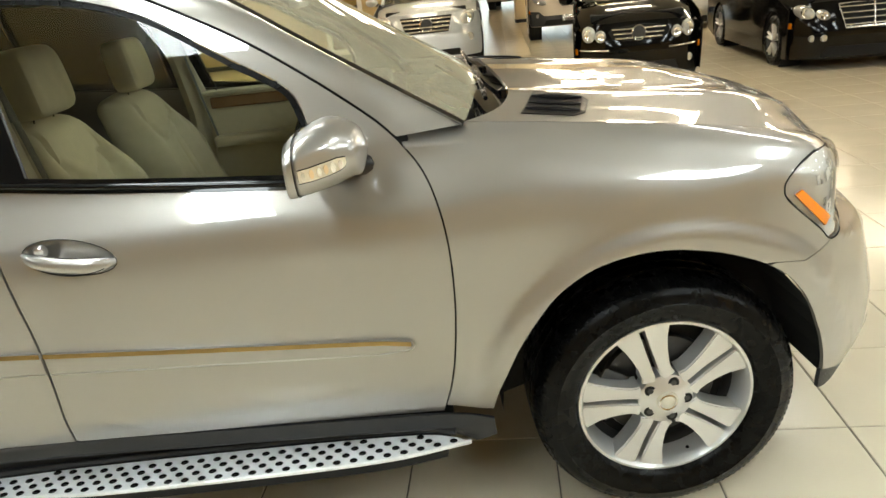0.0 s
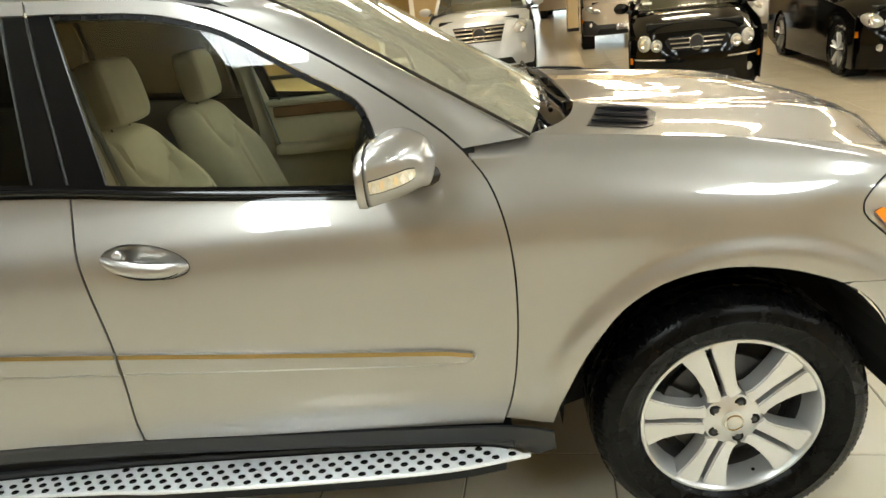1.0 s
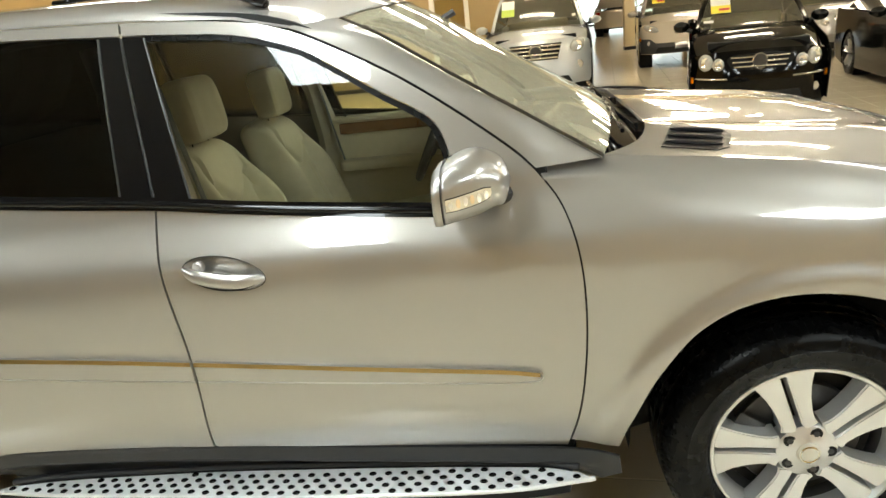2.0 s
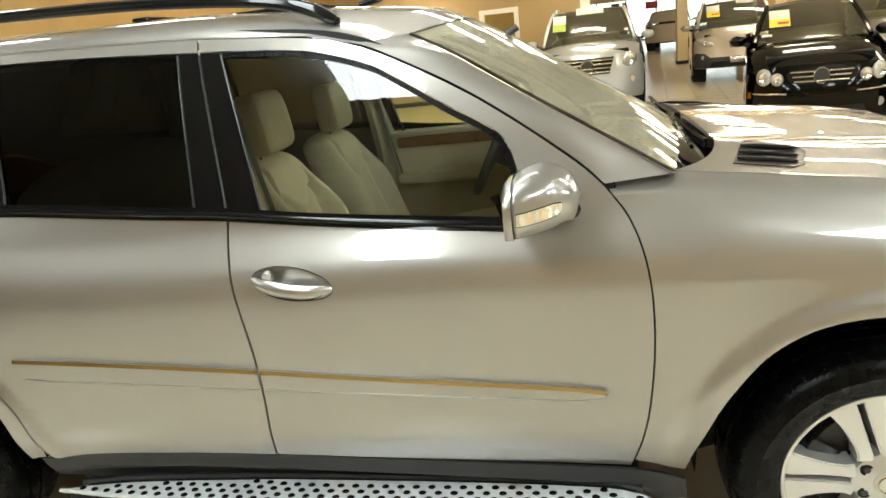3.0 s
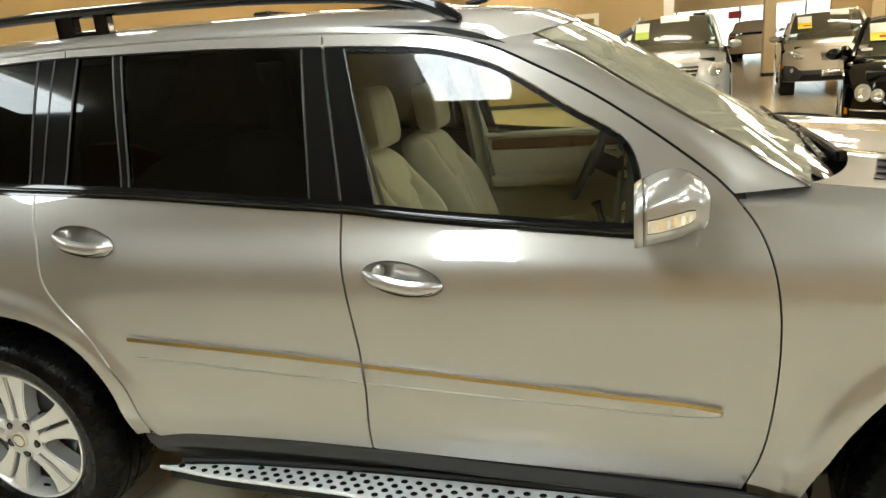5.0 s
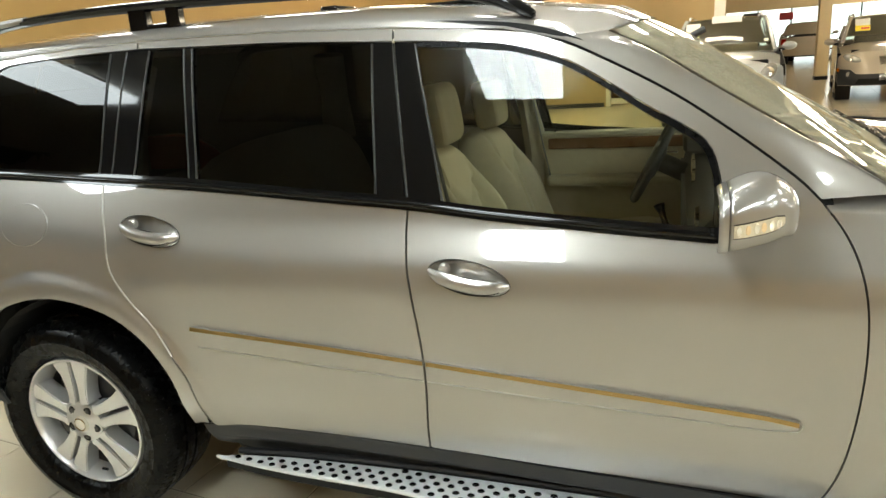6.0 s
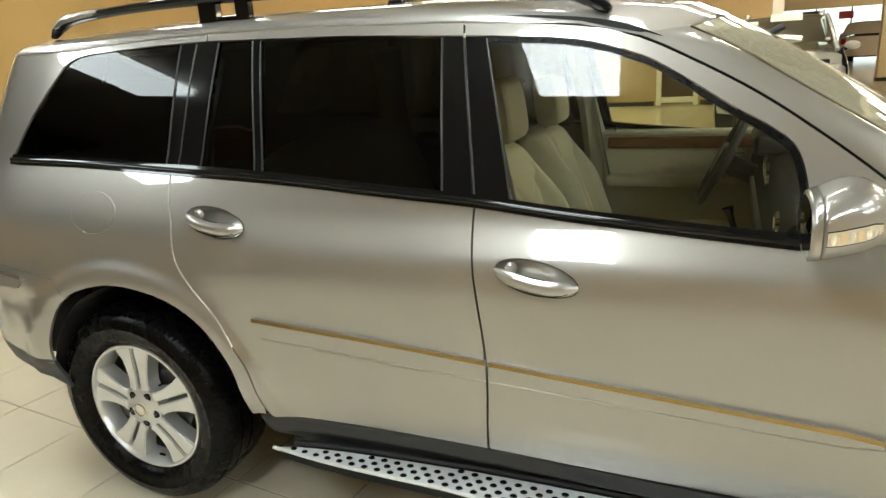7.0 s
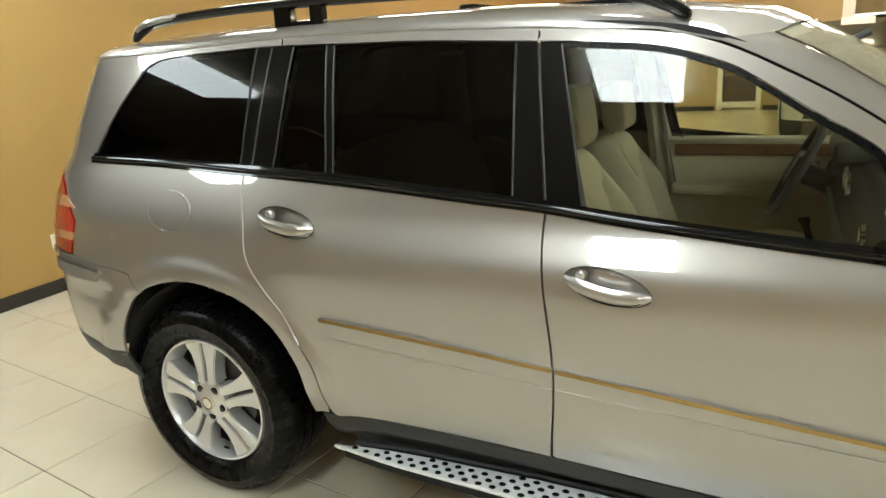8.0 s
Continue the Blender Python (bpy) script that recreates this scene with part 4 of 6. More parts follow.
def build_top():
    n = 24
    xf = EX[-6]
    side_r = [(x, -y) for x, y in zip(EX, EY) if -0.49 <= x <= xf]
    front = [(xf + 0.03 * (1 - (t) ** 2), -side_r[-1][1] * t) for t in np.linspace(-1, 1, 9)[1:-1]]
    side_l = [(x, -y) for x, y in side_r][::-1]
    rear = [(-0.512 + 0.178 * (1 - abs(t) ** 4.5), t * 0.80) for t in np.linspace(1, -1, 41)]
    panel("hood", side_r + front + side_l + rear, hood, PAINT, suv, gap=0.0015, du=0.05, dv=0.05)
    # cowl under the screen's foot
    panel("cowl", [(-0.66, -0.80), (-0.26, -0.80), (-0.26, 0.80), (-0.66, 0.80)], lambda x, y: (x, y, 1.205 + 0.03 * (1 - (y / 0.75) ** 2) - 0.25 * max(0, x + 0.42)), BLACK_TRIM, suv, "black plastic cowl panel", du=0.1, dv=0.1)
    for y0, y1 in ((-0.50, -0.04), (0.08, 0.50)):
        w = part("wiper", tube([(-0.375, y0, 1.252), (-0.405, (y0 * 2 + y1) / 3, 1.272), (-0.41, y1, 1.288)], [0.012, 0.010, 0.006], 6), BLACK_TRIM, suv, "black windscreen wiper arm", True)
        part("blade", tube([(-0.43, y0 - 0.08, 1.262), (-0.42, (y0 + y1) / 2, 1.284), (-0.412, y1 + 0.02, 1.288)], 0.007, 6), RUBBER, w, "", True)
        part("spindle_cap", lathe([(0.0, -0.018), (0.014, -0.014), (0.018, 0.01)], 12), BLACK_TRIM, w, "", True).matrix_basis = Matrix.Translation((-0.37, y0, 1.255)) @ Matrix.Rotation(radians(-90), 4, "X")
    # vents in the hood
    for s in (-1, 1):
        vp = [(-0.354, s * 0.728), (-0.215, s * 0.748), (-0.175, s * 0.71), (-0.133, s * 0.58), (-0.145, s * 0.53), (-0.268, s * 0.455)]
        if s > 0:
            vp = vp[::-1]
        v = panel("hood_vent", vp, hood, VENT, suv, "black louvred hood vent", proud=0.0025, thick=0.002, du=0.05, dv=0.04)
        for k in range(3):
            y = 0.545 + 0.065 * k
            x0, x1 = -0.292 - 0.020 * k, -0.150 - 0.018 * k
            P = [(x, s * (y + 0.10 * (x - x0)), hood(x, s * y)[2] + 0.004) for x in np.linspace(x0, x1, 7)]
            part("louvre", tube(P, [0.006, 0.014, 0.017, 0.018, 0.017, 0.014, 0.006], 8, 0.4), VENT, v, "", True)
    ws = [(-0.518, 0.845, 1.246), (-0.672, 0.803, 1.341), (-0.804, 0.765, 1.422), (-0.935, 0.730, 1.504), (-1.065, 0.698, 1.587), (-1.18, 0.668, 1.646)]
    W = spline(ws, 4)
    verts, faces = [], []
    for x, y, z in W:
        for k in range(n + 1):
            t = 2 * k / n - 1
            verts.append((x + 0.10 * (1 - t * t), y * t, z + 0.035 * (1 - t * t)))
    for i in range(len(W) - 1):
        for k in range(n):
            p = i * (n + 1) + k
            faces.append((p, p + 1, p + n + 2, p + n + 1))
    w = link_mesh("windshield", verts, faces, WINDSHIELD, suv, "clear greenish windshield", True)
    unshadowed(w)
    # black ceramic border and sticker
    for side in (-1, 1):
        verts, faces = [], []
        for x, y, z in W:
            for t in (1.012, 0.965):
                verts.append((x + 0.10 * (1 - t * t) + 0.001, side * y * t, z + 0.035 * (1 - t * t) + 0.0025))
        for i in range(len(W) - 1):
            f = (2 * i, 2 * i + 1, 2 * i + 3, 2 * i + 2)
            faces.append(f)
        link_mesh("screen_border", verts, faces, BLACK_TRIM, w, "black glass border", True)
    # screen pillars
    sm = between(SEAM, -1.30, -0.686)
    for side in (-1, 1):
        verts, faces = [], []
        m = 8
        wd = spline(ws, 12)
        for i, (a, z) in enumerate(sm):
            p0 = np.array(flank(a, z + 0.004))
            q = wd[round((1 - i / (len(sm) - 1)) * (len(wd) - 1))]
            p3 = np.array((q[0], -q[1] - 0.004, q[2] + 0.004))
            for k in range(m + 1):
                t = k / m
                p = p0 * (1 - t) + p3 * t + np.array([0.008, -0.012, 0.018]) * 4 * t * (1 - t) * smooth01((len(sm) - 1 - i) / len(sm) * 3) * smooth01(i / len(sm) * 4)
                verts.append((p[0], p[1] * -side, p[2]))
        for i in range(len(sm) - 1):
            for k in range(m):
                p = i * (m + 1) + k
                f = (p, p + 1, p + m + 2, p + m + 1)
                faces.append(f if side > 0 else f[::-1])
        link_mesh("screen_pillar", verts, faces, PAINT, suv, smooth=True)
    # roof and headliner
    A = list(np.linspace(-4.62, -1.295, 70))
    m = 16
    for name, drop, material in (("roof", 0.0, PAINT), ("headliner", 0.035, LINER)):
        verts, faces = [], []
        for a in A:
            z0 = float(np.interp(a, [p[0] for p in SEAM[2:]], [p[1] for p in SEAM[2:]]))
            p0 = np.array(flank(a, z0 + 0.003))
            zc = float(np.interp(a, [-4.28, -3.8, -3.3, -2.5, -1.9, -1.55, -1.295], [1.765, 1.79, 1.803, 1.804, 1.792, 1.768, 1.725]))
            bow = 0.13 * smooth01((a + 1.75) / 0.45)
            row = []
            for k in range(m + 1):
                t = (k / m) ** 1.8
                y = p0[1] * (1 - t)
                u = abs(y) / abs(p0[1])
                rise = max(0.0, 1 - u ** 2.6) ** (0.55 + 0.45 * smooth01((a + 1.75) / 0.455))
                row.append((p0[0] + bow * (1 - u * u), y, z0 + 0.003 + (zc - z0) * rise - drop * (0.3 + 0.7 * (1 - u))))
            row += [(p, -q2, r) for p, q2, r in row[:-1][::-1]]
            verts += row
        xt, yt_, zt = ws[-1]
        w2 = 2 * m + 1
        verts += [(xt + 0.10 * (1 - t * t), yt_ * t, zt + 0.004 + 0.035 * (1 - t * t) - drop) for t in [-1 + (k / m) ** 1.8 for k in range(m)] + [1 - ((w2 - 1 - k) / m) ** 1.8 for k in range(m, w2)]]
        for i in range(len(A)):
            for k in range(w2 - 1):
                p = i * w2 + k
                f = (p, p + w2, p + w2 + 1, p + 1)
                cx, cy = (sum(verts[i][j] for i in f) / 4 for j in (0, 1))
                if drop or not (-2.12 < cx < -1.54 and abs(cy) < 0.40):
                    faces.append(f)
        link_mesh(name, verts, faces, material, suv, smooth=True)
    # sunroof
    s = part("sunroof", box_bm(-2.14, -2.08, -0.42, 0.42, 1.778, 1.80, 0.008), TINTED, suv, "dark glass edge of the open sunroof")
    part("glass_panel", box_bm(-2.125, -1.50, -0.405, 0.405, 1.764, 1.772, 0.003), TINTED, s, "dark tinted sunroof glass")
    for y in (-0.43, 0.43):
        part("frame_rail", box_bm(-2.12, -1.50, y - 0.02, y + 0.02, 1.735, 1.775, 0.006), BLACK_TRIM, s, "black sunroof frame")
    part("wind_deflector", tube([(-1.60, -0.42, 1.800), (-1.50, -0.38, 1.812), (-1.47, 0, 1.822), (-1.50, 0.38, 1.812), (-1.60, 0.42, 1.800)], 0.013, 8), BLACK_TRIM, s, "", True)


build_top()


def roof_rail(side):
    pts = [(-3.47, 1.770), (-3.41, 1.803), (-3.30, 1.826), (-2.97, 1.840), (-2.57, 1.838), (-2.2, 1.828), (-1.9, 1.812), (-1.62, 1.784), (-1.47, 1.748), (-1.38, 1.700)]
    y = [0.60, 0.61, 0.62, 0.625, 0.625, 0.625, 0.622, 0.62, 0.625, 0.635]
    P = [(a, side * b, c) for (a, c), b in zip(pts, y)]
    D = spline(P, 5)
    r = part("roof_rail", tube(D, [0.027 if 3 < i < len(D) - 4 else 0.015 + 0.003 * min(i, len(D) - 1 - i) for i in range(len(D))], 10, 0.62), BLACK_TRIM, suv, "black roof rail with a silver rear end", True)
    part("end_cap", tube([(p[0], p[1] + side * 0.004, p[2] + 0.004) for p in D[:13]], [0.008, 0.014, 0.019, 0.022, 0.024, 0.026, 0.027, 0.028, 0.029, 0.029, 0.029, 0.028, 0.024], 10, 0.62), PAINT, r, "silver end cap", True)
    part("end_cap", tube([(p[0], p[1] + side * 0.004, p[2] + 0.006) for p in D[-8:]], [0.020, 0.026, 0.028, 0.030, 0.031, 0.030, 0.028, 0.020], 10, 0.6), BLACK_TRIM, r, "black end cap", True)
    part("post_bridge", box_bm(-2.68, -2.57, side * 0.625 - 0.014, side * 0.625 + 0.014, 1.735, 1.783, 0.006), BLACK_TRIM, r)
    for x0, x1 in ((-2.735, -2.665), (-2.585, -2.535)):
        part("post", box_bm(x0, x1, side * 0.625 - 0.018, side * 0.625 + 0.018, 1.735, 1.838, 0.006), BLACK_TRIM, r)


roof_rail(-1)
roof_rail(1)


def mirror(side):
    S = [-0.08, 0.0, 0.2, 0.4, 0.6, 0.8, 0.93, 1.0]
    TOP = [0.034, 0.041, 0.057, 0.066, 0.063, 0.046, 0.020, -0.012]
    BOT = [-0.085, -0.086, -0.085, -0.081, -0.075, -0.067, -0.052, -0.012]
    WID = [0.112, 0.115, 0.115, 0.112, 0.106, 0.090, 0.062, 0.001]
    MT, MB, MW = natural_spline(S, TOP), natural_spline(S, BOT), natural_spline(S, WID)

    def at(s, ys, ms):
        i = min(max(int(np.searchsorted(S, s)) - 1, 0), len(S) - 2)
        h = S[i + 1] - S[i]
        a, b = (S[i + 1] - s) / h, (s - S[i]) / h
        return a * ys[i] + b * ys[i + 1] + ((a ** 3 - a) * ms[i] + (b ** 3 - b) * ms[i + 1]) * h * h / 6

    def section(s):
        """The centre and half sizes of the shell at s, from the glass (0) to the front (1)."""
        t, b, w = at(s, TOP, MT), at(s, BOT, MB), at(s, WID, MW)
        return -0.906 + 0.158 * s, -1.040 + 0.050 * s, 1.264 + (t + b) / 2, (t - b) / 2, w

    def shell(s, v, grow=1.0):
        cx, cy, cz, h, w = section(s)
        c, q = math.cos(-v), math.sin(-v)
        e = 2 / (3.0 - 0.6 * max(0, s))
        return (cx, cy + grow * w * math.copysign(abs(c) ** e, c), cz + grow * h * math.copysign(abs(q) ** e, q))

    def outer(s, z):
        """A point of the outer face at s and height z over the middle line."""
        cx, cy, cz, h, w = section(s)
        n = 3.0 - 0.6 * max(0, s)
        r = min(0.98, abs((1.264 + z - cz) / h))
        return (cx, cy - w * (1 - r ** n) ** (1 / n), 1.264 + z)

    def grid(name, s0, s1, ns, material, parent, grow=1.0, label=""):
        verts, faces, nv = [], [], 48
        for i in range(ns + 1):
            s = s0 + (s1 - s0) * (1 - (1 - i / ns) ** 1.6)
            for k in range(nv):
                p = shell(s, 2 * math.pi * k / nv, grow)
                verts.append((p[0], p[1] * -side, p[2]))
        for i in range(ns):
            for k in range(nv):
                f = (i * nv + k, i * nv + (k + 1) % nv, (i + 1) * nv + (k + 1) % nv, (i + 1) * nv + k)
                faces.append(f if side > 0 else f[::-1])
        faces.append(tuple(range(nv)) if side < 0 else tuple(range(nv))[::-1])
        return link_mesh(name, verts, faces, material, parent, label, True)
    m = grid("door_mirror", 0.051, 0.999, 26, PAINT, suv, 1.0, "silver door mirror with a clear indicator")
    grid("seam", -0.02, 0.08, 2, VOID, m, 0.985)
    grid("lip", -0.07, 0.045, 3, PAINT_BRIGHT, m, 1.03)
    verts = [np.array(shell(-0.074, 2 * math.pi * k / 48, 0.93)) * np.array([1, -side, 1]) for k in range(48)]
    link_mesh("glass", verts, [tuple(range(48))], MIRROR, m, "mirror glass")
    # indicator lens
    ind = [(0.10, -0.042), (0.25, -0.042), (0.45, -0.038), (0.62, -0.032), (0.70, -0.027), (0.725, -0.020), (0.72, -0.004), (0.62, -0.001), (0.45, -0.005), (0.25, -0.010), (0.10, -0.012)]
    panel("indicator_seal", ind, outer, VOID, m, "", gap=-0.0006, side=side, proud=0.0004, thick=0.003, du=0.05, dv=0.01)
    il = panel("indicator", ind, outer, INDICATOR, m, "clear indicator lens with amber bulbs", gap=0.002, side=side, proud=0.0016, thick=0.003, du=0.05, dv=0.01)
    for s0, c in ((0.16, CHROME), (0.27, BULB), (0.37, CHROME), (0.46, BULB), (0.55, CHROME), (0.64, CHROME)):
        zc = -0.027 + 0.018 * max(0, s0 - 0.15)
        o = [(s0 + 0.030 * math.cos(t), zc + 0.0105 * math.sin(t)) for t in np.linspace(0, 2 * math.pi, 13)[:-1]]
        panel("bulb", o, outer, c, il, "", side=side, proud=0.0032, thick=0.003, du=0.02, dv=0.008)
    part("foot", tube([(-0.83, side * 0.985, 1.212), (-0.805, side * 0.94, 1.195), (-0.79, side * 0.885, 1.188)], [0.036, 0.034, 0.045], 12, 0.7), BLACK_TRIM, m, "black mirror foot", True)


mirror(-1)
mirror(1)

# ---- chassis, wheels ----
# black filler blocks added so that the hollow shell looks dark inside
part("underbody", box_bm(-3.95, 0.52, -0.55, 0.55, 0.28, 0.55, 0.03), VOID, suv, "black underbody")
part("firewall", box_bm(-0.62, 0.50, -0.56, 0.56, 0.55, 1.08, 0.03), VOID, suv, "black filler block that keeps the engine bay dark")
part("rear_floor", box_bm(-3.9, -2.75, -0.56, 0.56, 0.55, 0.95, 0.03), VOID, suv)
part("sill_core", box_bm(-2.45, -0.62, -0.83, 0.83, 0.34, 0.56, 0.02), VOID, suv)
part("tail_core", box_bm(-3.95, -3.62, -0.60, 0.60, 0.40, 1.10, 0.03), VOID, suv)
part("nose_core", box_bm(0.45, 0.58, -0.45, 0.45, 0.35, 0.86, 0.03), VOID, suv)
for cx, cz, r in ((0.0, 0.40, 0.475), (-2.95, 0.42, 0.50)):
    for sd in (-1, 1):
        bm = lathe([(r, sd * (0.87 if cx == 0 else 0.938)), (r, sd * 0.56), (0.1, sd * 0.55)], 40)
        bmesh.ops.translate(bm, verts=bm.verts[:], vec=(cx, 0, cz))
        bmesh.ops.delete(bm, geom=[v for v in bm.verts if v.co.z < ((0.36 if cx == 0 else 0.45) if abs(v.co.y) > 0.6 else 0.25)], context="VERTS")
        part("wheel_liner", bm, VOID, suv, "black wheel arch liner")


def wheel(name, x, side, turn):
    e = new(name)
    e.parent = suv
    k = 1.03 if x < -1 else 1.0
    e.location = (x, side * 0.892, 0.391 * k)
    e.rotation_euler = (radians(1.3) if side < 0 else radians(-1.3), 0, 0 if side < 0 else math.pi)
    prof = [(0.250, 0.17), (0.254, 0.03), (0.2595, 0.004), (0.274, -0.012), (0.300, -0.020), (0.322, -0.024), (0.325, -0.0265), (0.328, -0.024), (0.348, -0.019), (0.366, -0.008), (0.378, 0.010), (0.3845, 0.030), (0.388, 0.060), (0.3885, 0.066), (0.381, 0.068), (0.381, 0.076), (0.389, 0.078), (0.390, 0.118), (0.382, 0.120), (0.382, 0.128), (0.390, 0.130), (0.389, 0.19), (0.384, 0.23), (0.36, 0.25), (0.30, 0.25)]
    t = part("tyre", lathe(prof, 90), RUBBER, e, "black rubber tyre with tread grooves", True)
    t.scale = (k, 1, k)
    bm = bmesh.new()
    for k in range(120):
        a = 2 * math.pi * k / 120
        m = Matrix.Rotation(-a, 4, "Y") @ Matrix.Translation((0.3762, 0.012, 0)) @ Matrix.Rotation(radians(-26), 4, "Z") @ Matrix.Diagonal((0.004, 0.040, 0.009, 1))
        bmesh.ops.create_cube(bm, size=1, matrix=m)
    part("tread_edge", bm, RUBBER, t)["kind"] = "stuff"
    prof = [(0.272, 0.020), (0.2665, 0.003), (0.258, 0.002), (0.2545, 0.008), (0.250, 0.018), (0.245, 0.035), (0.240, 0.058), (0.236, 0.078)]
    part("rim", lathe(prof, 90), ALLOY, e, "silver alloy rim", True)
    # deep barrel and black disc darken the wheel openings by colour
    part("barrel", lathe([(0.236, 0.078), (0.226, 0.10), (0.222, 0.21)], 60), BARREL, e, "inner rim barrel with shade put into its colour", True)
    part("dark_backing", lathe([(0.0, 0.098), (0.215, 0.098), (0.222, 0.12)], 40), VOID, e, "", True)
    part("brake_disc", lathe([(0.06, 0.076), (0.175, 0.076), (0.178, 0.080), (0.178, 0.097)], 60), BRAKE, e, "grey steel brake disc", True)
    bm = lathe([(0.11, 0.056), (0.195, 0.056), (0.20, 0.066), (0.20, 0.11)], 60)
    bmesh.ops.delete(bm, geom=[v for v in bm.verts if not (radians(150) < math.atan2(v.co.z, v.co.x) % (2 * math.pi) < radians(212))], context="VERTS")
    part("brake_caliper", bm, DARK_METAL, e, "dark brake caliper", True)
    for k in range(5):
        a0 = radians(turn + 72 * k)
        for h in (-1, 1):
            bm = bmesh.new()
            pr = [(0.066, 0.0085, 0.012), (0.150, 0.0085, 0.008), (0.243, 0.0085, -0.001), (0.254, 0.010, -0.005), (0.2575, 0.040, -0.008), (0.249, 0.084, -0.008), (0.236, 0.081, -0.004), (0.195, 0.064, 0.003), (0.160, 0.054, 0.007), (0.125, 0.0475, 0.010), (0.098, 0.046, 0.012), (0.080, 0.052, 0.013)]
            top = [bm.verts.new((r * math.cos(a0) - h * w * math.sin(a0), d - 0.012 + 0.030 * min(1, (r - 0.066) / 0.18), r * math.sin(a0) + h * w * math.cos(a0))) for r, w, d in pr]
            bm.faces.new(top if h > 0 else top[::-1])
            ex = bmesh.ops.extrude_face_region(bm, geom=bm.faces[:])
            vs = [v for v in ex["geom"] if isinstance(v, bmesh.types.BMVert)]
            bmesh.ops.translate(bm, verts=vs, vec=(0, 0.06, 0))
            bmesh.ops.recalc_face_normals(bm, faces=bm.faces[:])
            ed = [g for g in bm.edges if all(v.co.y < 0.034 for v in g.verts) and len([f for f in g.link_faces if abs(f.normal.y) > 0.7]) == 1]
            bmesh.ops.bevel(bm, geom=ed, offset=0.004, segments=2, affect="EDGES")
            part("spoke", bm, ALLOY, e, "", True)
        a1 = a0 + radians(36)
        bm = lathe([(0.0, 0.0125), (0.006, 0.0125), (0.0095, 0.0135), (0.0095, 0.02)], 6)
        wbolt = part("wheel_bolt", bm, DARK_METAL, e, "dark recessed wheel bolt", True)
        wbolt.location = (0.060 * math.cos(a1), -0.016, 0.060 * math.sin(a1))
        # flat black disc paints the shade of a hollow around the bolt
        part("recess_shade", lathe([(0.0, 0.0148), (0.0165, 0.0148), (0.0175, 0.02)], 20), VOID, wbolt)
    part("hub", lathe([(0.0, -0.006), (0.038, -0.006), (0.042, -0.003), (0.078, 0.001), (0.084, 0.006), (0.086, 0.055)], 40), ALLOY, e, "", True)
    c = part("centre_cap", lathe([(0.0, -0.014), (0.028, -0.013), (0.033, -0.009), (0.034, 0.0)], 32), ALLOY_LIGHT, e, "round centre cap with a raised ring", True)
    part("ring", lathe([(0.022, -0.0155), (0.025, -0.017), (0.028, -0.0155)], 32), CHROME, c, "", True)
    for ob in e.children:
        if ob.name.split(".")[0] not in ("tyre", "wheel_bolt"):
            ob.scale = (0.965, 1, 0.965)
    a = radians(turn + 180 + 4)
    part("valve", tube([(0.222 * math.cos(a), 0.03, 0.222 * math.sin(a)), (0.205 * math.cos(a), 0.012, 0.205 * math.sin(a))], 0.005, 8), RUBBER, e)


wheel("front_wheel", 0.0, -1, 107.3)
wheel("rear_wheel", -3.07, -1, 92.0)
wheel("front_wheel", 0.0, 1, 80)
wheel("rear_wheel", -3.07, 1, 60)


# ---- cabin ----
def cushion(name, parent, c, w, d, h, rot, bolster=0.0, p=3.2, material=None, label="", taper=0.10):
    """A padded leather block: half sizes w (across), d (deep), h (high) about c, tilted by rot degrees about y."""
    bm = bmesh.new()
    bmesh.ops.create_uvsphere(bm, u_segments=36, v_segments=22, radius=1)
    R = Matrix.Rotation(radians(rot), 3, "Y")
    for v in bm.verts:
        x, y, z = v.co
        r = (abs(x) ** p + abs(y) ** p + abs(z) ** p) ** (-1 / p)
        x, y, z = x * r, y * r, z * r
        X = x * d
        if bolster and x > 0:
            X += bolster * (smooth01((abs(y) - 0.55) / 0.3)) * (1 - z * z * 0.6) - bolster * 0.25 * (1 - smooth01((abs(y) - 0.5) / 0.1))
        v.co = R @ Vector((X, y * w * (1 - taper * max(0, z) ** 2), z * h)) + Vector(c)
    return part(name, bm, material or LEATHER, parent, label, True)


